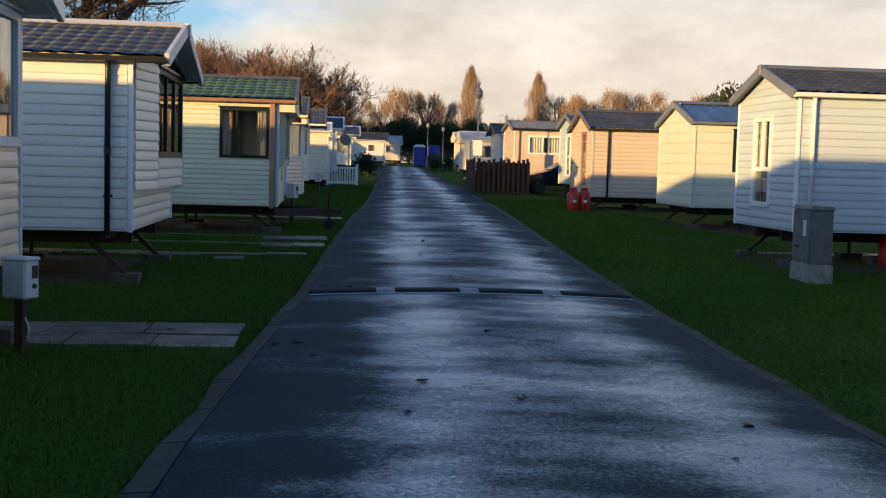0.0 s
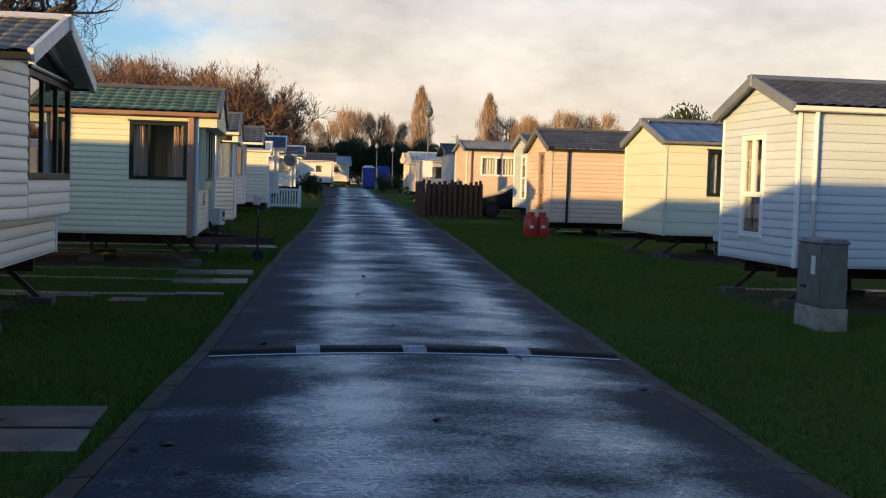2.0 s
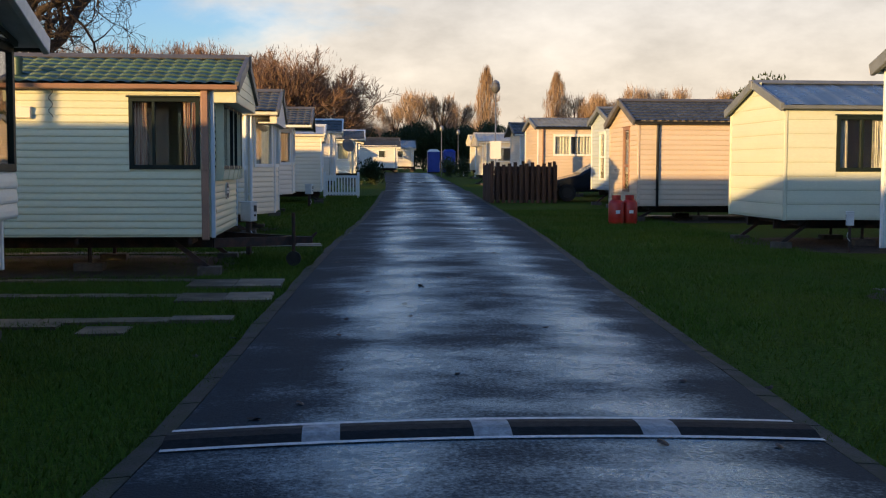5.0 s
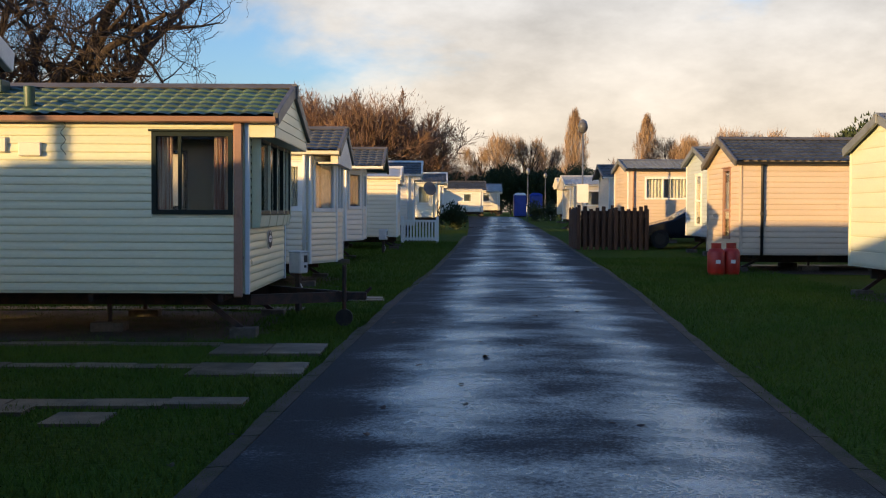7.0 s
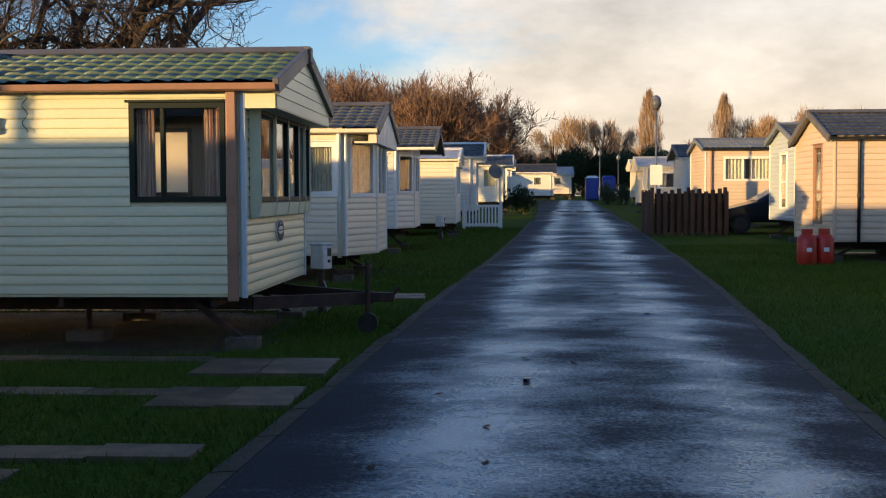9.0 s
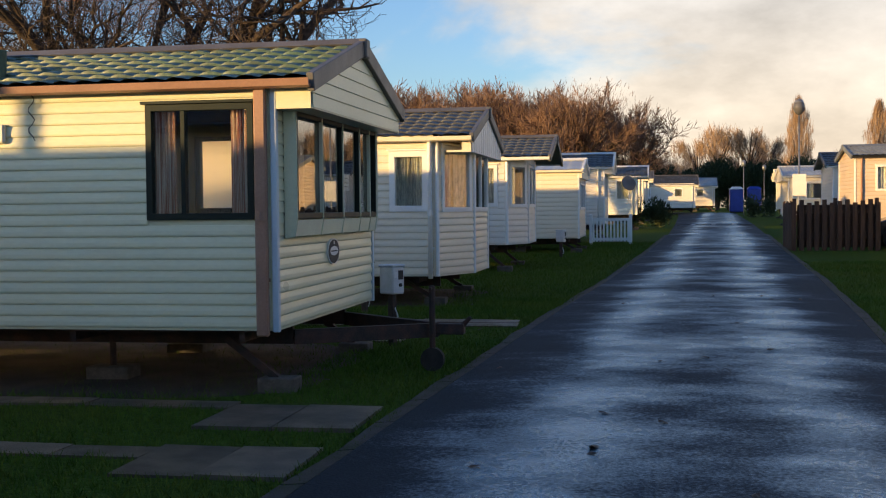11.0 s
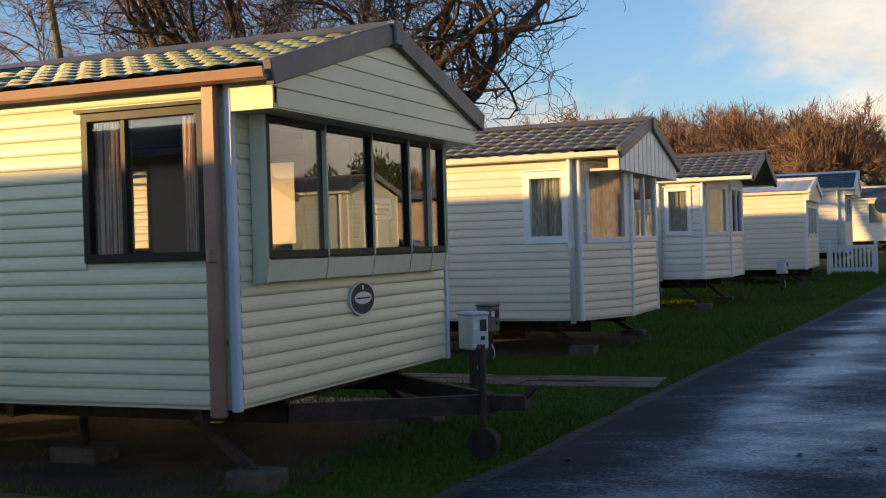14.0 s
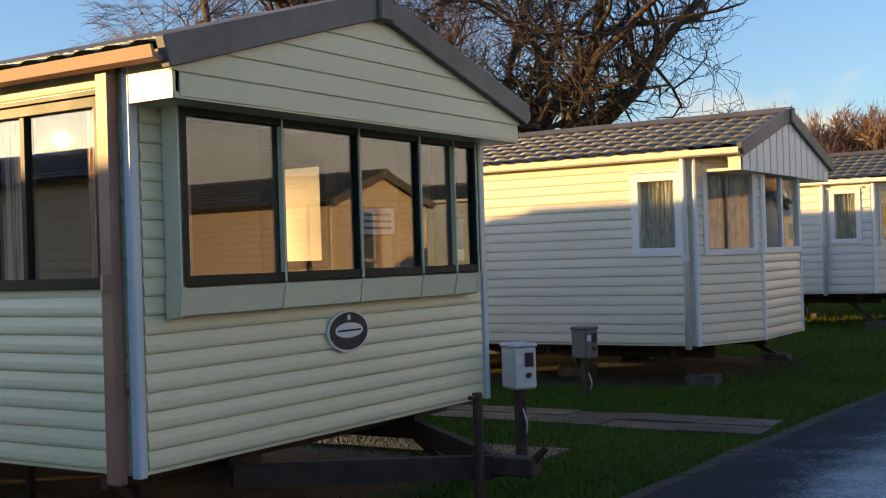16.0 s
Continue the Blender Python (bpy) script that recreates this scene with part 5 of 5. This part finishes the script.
clad(A, (0.018, 0.14, 1.07), (0.1772, 0.9842, 0), (0.9842, -0.1772, 0), lambda z: (0.01, 0.86) if z < 2.6 else None, [], M_GREY, 0.12, 1, True)
part("gable_infill", Geo().extrude([(0.15, 2.64), (1.0, 2.655), (1.75, 2.88), (3.44, 2.62), (3.44, 2.70), (1.75, 3.12), (0.15, 2.67)], (0.15, 0, 0), (0.18, 0, 0), (0, 1, 0), (0, 0, 1)), M_GREY, A)
gw = part("gable_window", Geo().bar((0.185, 1.0, 2.65), (0.185, 1.75, 2.875), 0.05, 0.05).bar((0.185, 1.75, 2.875), (0.185, 3.44, 2.615), 0.05, 0.05), M_DARKFR, A)
part("pane", Geo().extrude([(1.03, 2.655), (1.75, 2.85), (3.3, 2.655)], (0.172, 0, 0), (0.176, 0, 0), (0, 1, 0), (0, 0, 1)), M_GLASS, gw).visible_shadow = False
part("flue_pipe", Geo().tube([(-9.1, 1.75, 3.1), (-9.1, 1.75, 3.8), (-9.1, 1.75, 3.82), (-9.1, 1.75, 3.9)], [0.07, 0.07, 0.11, 0.11], 12), M_GALV, A)

# B: drawbar, badge, window stickers, roof vent, side fittings
bar_ = part("drawbar", Geo().bar((-0.1, 0.75, 0.46), (1.02, 1.62, 0.44), 0.06, 0.13).bar((-0.1, 2.52, 0.46), (1.02, 1.66, 0.44), 0.06, 0.13), M_STEEL, B, "rusty red-brown steel A-frame")
part("hitch", Geo().box(0.95, 1.28, 1.58, 1.70, 0.40, 0.50).tube([(1.24, 1.64, 0.46), (1.34, 1.64, 0.56)], [0.03, 0.02], 8), M_STEEL, bar_, bevel=0.008)
part("jockey_post", Geo().tube([(1.0, 1.50, 0.2), (1.0, 1.50, 0.86)], [0.028, 0.028], 10).tube([(1.0, 1.50, 0.84), (1.0, 1.42, 0.84)], [0.012, 0.012], 6), M_STEEL, bar_)
part("jockey_wheel", Geo().tube([(1.0, 1.46, 0.18), (1.0, 1.54, 0.18)], [0.11, 0.11], 16), M_TYRE, bar_)


def oval(cx, cy, cz, ry, rz, t0, t1):
    return Geo().extrude([(ry * math.cos(2 * math.pi * i / 36), rz * math.sin(2 * math.pi * i / 36)) for i in range(36)], (t0, cy, cz), (t1, cy, cz), (0, 1, 0), (0, 0, 1))


badge = part("badge", oval(0, 1.64, 1.18, 0.20, 0.125, 0.012, 0.030), M_LABEL, B, "oval black and white maker's badge")
part("badge_face", oval(0, 1.64, 1.18, 0.185, 0.112, 0.030, 0.033), M_INK, badge)
part("badge_centre", oval(0, 1.64, 1.185, 0.135, 0.045, 0.033, 0.035), M_LABEL, badge)
part("badge_stripe", Geo().box(0.035, 0.037, 1.53, 1.75, 1.178, 1.19), M_INK, badge)
part("badge_tip", oval(0, 1.64, 1.262, 0.016, 0.018, 0.033, 0.035), M_LABEL, badge)
part("sill_panel", Geo().extrude([(0.02, 1.34), (0.10, 1.355), (0.125, 1.49), (0.02, 1.49)], (0, 0.18, 0), (0, 3.04, 0), (1, 0, 0), (0, 0, 1)), M_SILL, B)
for c in (0.187, 3.052):
    part("window_cheek", Geo().box(0.016, 0.128, c, c + 0.021, 1.49, 2.39), M_SILL, B, bevel=0.003)
for k in (0, 0.275, 0.525, 0.755, 0.9, 1):
    c = 0.20 + 2.82 * k
    part("sill_rib", Geo().extrude([(0.02, 1.335), (0.11, 1.35), (0.135, 1.495), (0.02, 1.495)], (0, c - 0.014, 0), (0, c + 0.014, 0), (1, 0, 0), (0, 0, 1)), M_SILL, B)
    part("mullion_trim", Geo().box(0.09, 0.128, c - 0.007, c + 0.007, 1.50, 2.39), M_SILL, B, "pale aluminium mullion strip", bevel=0.003)
for c0, c1, z0_, z1_, mt, lb in ((1.74, 2.1, 1.76, 1.92, M_LABEL, "white printed notice"), (2.83, 2.92, 1.66, 1.86, M_BLUEINK, "blue and white oval sticker"), (2.83, 2.92, 1.58, 1.655, M_LABEL, "white tag")):
    part("window_notice", Geo().box(0.062, 0.066, c0, c1, z0_, z1_), mt, B, lb)
for i in range(3):
    part("notice_print", Geo().box(0.0665, 0.068, 1.78, 2.06, 1.79 + 0.04 * i, 1.805 + 0.04 * i), M_INK, B)
part("display_card", Geo().box(0.02, 0.03, 1.70, 2.12, 1.54, 1.75), M_CARD, B)
part("roof_vent", Geo().box(-3.55, -3.2, 1.05, 1.35, 3.0, 3.16).tube([(-2.62, 0.35, 2.75), (-2.62, 0.35, 3.0)], [0.06, 0.07], 12), M_RGREEN, B, bevel=0.01)
part("flue_cover", Geo().box(-2.62, -2.35, -0.06, -0.012, 2.16, 2.32), M_CREAMTRIM, B, bevel=0.015)
part("flue_cover", Geo().box(-2.95, -2.75, -0.05, -0.012, 2.2, 2.38), M_CREAMTRIM, B, bevel=0.015)
part("loose_wire", Geo().tube([(-2.1 + 0.03 * math.sin(i * 1.3), -0.05, 2.56 - 0.035 * i) for i in range(12)], [0.005] * 12, 5), M_BLACKPL, B)
part("air_vent", Geo().tube([(0.40, 2.55, 0.82), (0.425, 2.55, 0.82)], [0.05, 0.05], 12), M_INK, C)
part("satellite_dish", Geo().tube([(-0.35, -0.38, 2.7), (-0.38, -0.33, 2.68), (-0.4, -0.28, 2.66)], [0.36, 0.26, 0.05], 20).bar((-0.4, -0.28, 2.66), (-0.4, 0, 2.5), 0.03, 0.03), M_BARGE, G1)


# ---- paving: stepping slabs laid across the grass ----
def slab_path(label, cells, group="paving slabs across the grass"):
    """cells: rows of slabs as (x0, x1, y0, y1, count along x)."""
    p = thing("slab_path", 0, 0, 0, label, "paving slabs", group)
    r = random.Random(int(cells[0][2] * 10))
    for a, b, c, d, n in cells:
        for i in range(n):
            u, v = a + (b - a) * i / n, a + (b - a) * (i + 1) / n
            zt = max(ground_z((u + v) / 2, (c + d) / 2), ground_z(u, c), ground_z(v, d)) + 0.012 + r.uniform(0, 0.012)
            j = [r.uniform(-0.012, 0.012) for _ in range(4)]
            g = Geo().add([(u + 0.008 + j[0], c + j[1], zt - 0.06), (v - 0.008, c + j[2], zt - 0.06), (v - 0.008 + j[3], d, zt - 0.06), (u + 0.008, d + j[0], zt - 0.06),
                           (u + 0.008 + j[0], c + j[1], zt), (v - 0.008, c + j[2], zt + j[1] * 0.5), (v - 0.008 + j[3], d, zt), (u + 0.008, d + j[0], zt + j[2] * 0.5)],
                          [(3, 2, 1, 0), (4, 5, 6, 7), (0, 1, 5, 4), (1, 2, 6, 5), (2, 3, 7, 6), (3, 0, 4, 7)])
            part("slab", g, M_SLAB, p)


slab_path("cracked wet paving slabs leading to a caravan", [(-4.9, -0.72, 9.6, 10.22, 6), (-4.9, -0.72, 10.24, 10.9, 5)])
slab_path("wet paving slabs set flush in the grass", [(-6.0, -1.1, 20.3, 20.62, 8), (-1.1, 0.0, 19.85, 20.68, 2)])
slab_path("wet paving slabs set flush in the grass", [(-6.0, -1.15, 22.02, 22.32, 8), (-1.15, 0.04, 21.25, 22.18, 2)])
slab_path("narrow strip of paving slabs in the grass", [(-6.0, -0.28, 18.22, 18.58, 9)])
slab_path("single sunken paving slab in the grass", [(-1.65, -1.2, 17.5, 18.0, 1)])
slab_path("pale paving slabs leading off the road", [(-6.0, 0.42, 27.8, 28.18, 9), (-6.0, 0.38, 28.2, 28.58, 10)])
slab_path("pale concrete strip beside a caravan", [(8.3, 15.0, 37.9, 38.6, 8)])
slab_path("pale concrete strip beside a caravan", [(7.4, 14.0, 20.2, 20.7, 8)])
slab_path("pale concrete strip beside a caravan", [(-10.0, -0.7, 26.2, 26.7, 10)])
slab_path("pale concrete strip beside a caravan", [(-10.0, -1.9, 17.9, 18.3, 9)])

# ---- kerb edging along both sides of the road ----
kerb = thing("kerb_edging", 0, 0, 0, "low mossy concrete kerb edging beside the road", "kerb", kind="structure")
y = -2.0
r = random.Random(4)
while y < 60:
    ln = 0.9
    for s in (0, 1):
        p, q = lerp_rows(EDGES, y + 0.01)[s], lerp_rows(EDGES, y + ln - 0.01)[s]
        o = -1 if s == 0 else 1
        z0, z1 = [gz(v) + 0.008 + 0.012 * noise.noise((v * 0.9, s * 7.0, 1.0)) for v in (y, y + ln)]
        w0, w1 = [0.145 + 0.05 * noise.noise((v * 0.8, s * 5.0, 4.0)) for v in (y, y + ln)]
        g = Geo().add([(p, y + 0.01, z0 - 0.1), (p + o * w0, y + 0.01, z0 - 0.1), (q + o * w1, y + ln - 0.01, z1 - 0.1), (q, y + ln - 0.01, z1 - 0.1),
                       (p + o * 0.01, y + 0.01, z0), (p + o * w0, y + 0.01, z0 - 0.01), (q + o * w1, y + ln - 0.01, z1 - 0.01), (q + o * 0.01, y + ln - 0.01, z1)],
                      [(3, 2, 1, 0), (4, 5, 6, 7), (0, 1, 5, 4), (1, 2, 6, 5), (2, 3, 7, 6), (3, 0, 4, 7)])
        part("kerb_stone", g, M_EDGE, kerb)
    y += ln

# ---- grass blades near the walk, fallen leaves ----
rs = np.random.RandomState(3)


def blades(n, x0, x1, y0, y1, h, name_seed):
    px, py = rs.uniform(x0, x1, n), rs.uniform(y0, y1, n)
    a, b = np.array([lerp_rows(EDGES, v) for v in np.linspace(-10, 60, 281)]).T
    yy = np.linspace(-10, 60, 281)
    keep = (px < np.interp(py, yy, a) - 0.03) | (px > np.interp(py, yy, b) + 0.03)
    for c in ((-4.9, -0.72, 9.55, 10.92), (-6, 0.0, 20.3, 20.62), (-1.1, 0, 19.83, 20.7), (-6, 0.05, 22.02, 22.32), (-1.15, 0.05, 21.23, 22.2), (-6, -0.28, 18.2, 18.6), (-6, 0.42, 27.78, 28.6), (-1.65, -1.2, 17.5, 18.0)):
        keep &= ~((px > c[0]) & (px < c[1]) & (py > c[2]) & (py < c[3]))
    for c in ((-9.5, -1.1, 22.5, 26), (-10, -1.1, 30.5, 33.8), (-11, -2.6, 14.1, 17.4)):
        keep &= ~((px > c[0]) & (px < c[1]) & (py > c[2]) & (py < c[3]) & (rs.uniform(0, 1, n) < 0.85))
    px, py = px[keep], py[keep]
    n = len(px)
    pz = np.array([ground_z(u, v) for u, v in zip(px, py)])
    t = rs.uniform(0, 6.283, n)
    hh = h * rs.uniform(0.5, 1.5, n)
    w = 0.006
    dx, dy = np.cos(t) * w, np.sin(t) * w
    lx, ly = rs.normal(0, 0.5, n) * hh, rs.normal(0, 0.5, n) * hh
    v = np.stack([np.stack([px - dx, py - dy, pz - 0.005], 1), np.stack([px + dx, py + dy, pz - 0.005], 1), np.stack([px + lx, py + ly, pz + hh], 1)], 1).reshape(-1, 3)
    me = bpy.data.meshes.new("grass")
    me.from_pydata(v.tolist(), [], np.arange(3 * n).reshape(-1, 3).tolist())
    me.materials.append(M_GRASSB)
    tagged(new("grass", me), "short wet grass blades", "grass", kind="stuff")


blades(90000, -6, 0.4, 3, 16, 0.05, 1)
blades(120000, -6, 1.2, 16, 32, 0.05, 2)
blades(80000, 2.8, 9, 3, 26, 0.05, 3)
blades(40000, 4.0, 9, 26, 42, 0.06, 4)
blades(50000, -5, 2.2, 32, 54, 0.07, 5)

r = random.Random(12)
lm = None
for i in range(70):
    y = r.uniform(3.5, 32)
    a, b = lerp_rows(EDGES, y)
    x = r.uniform(a - 1.5, b + 1.0)
    u = (x - a) / (b - a)
    z = gz(y) + 0.007 + 0.045 * (1 - (2 * u - 1) ** 2) + 0.006 if 0 < u < 1 else ground_z(x, y) + 0.03
    if lm is None:
        lf = part("fallen_leaf", Geo().add([(-0.045, 0, 0.0), (-0.02, 0.028, 0.012), (0.03, 0.02, 0.004), (0.05, 0, 0.016), (0.025, -0.024, 0.008), (-0.02, -0.025, 0.0), (0, 0, 0.016)],
                                           [(0, 6, 1), (1, 6, 2), (2, 6, 3), (3, 6, 4), (4, 6, 5), (5, 6, 0)]), M_WOODD)
        lm = lf.data
    else:
        lf = new("fallen_leaf", lm)
    tagged(lf, "small dark wet fallen leaf", "leaf", "fallen leaves")
    lf.matrix_basis = pose(x, y, z, r.uniform(-8, 8), r.uniform(-8, 8), r.uniform(0, 360)) @ Matrix.Scale(r.uniform(0.6, 1.2), 4)
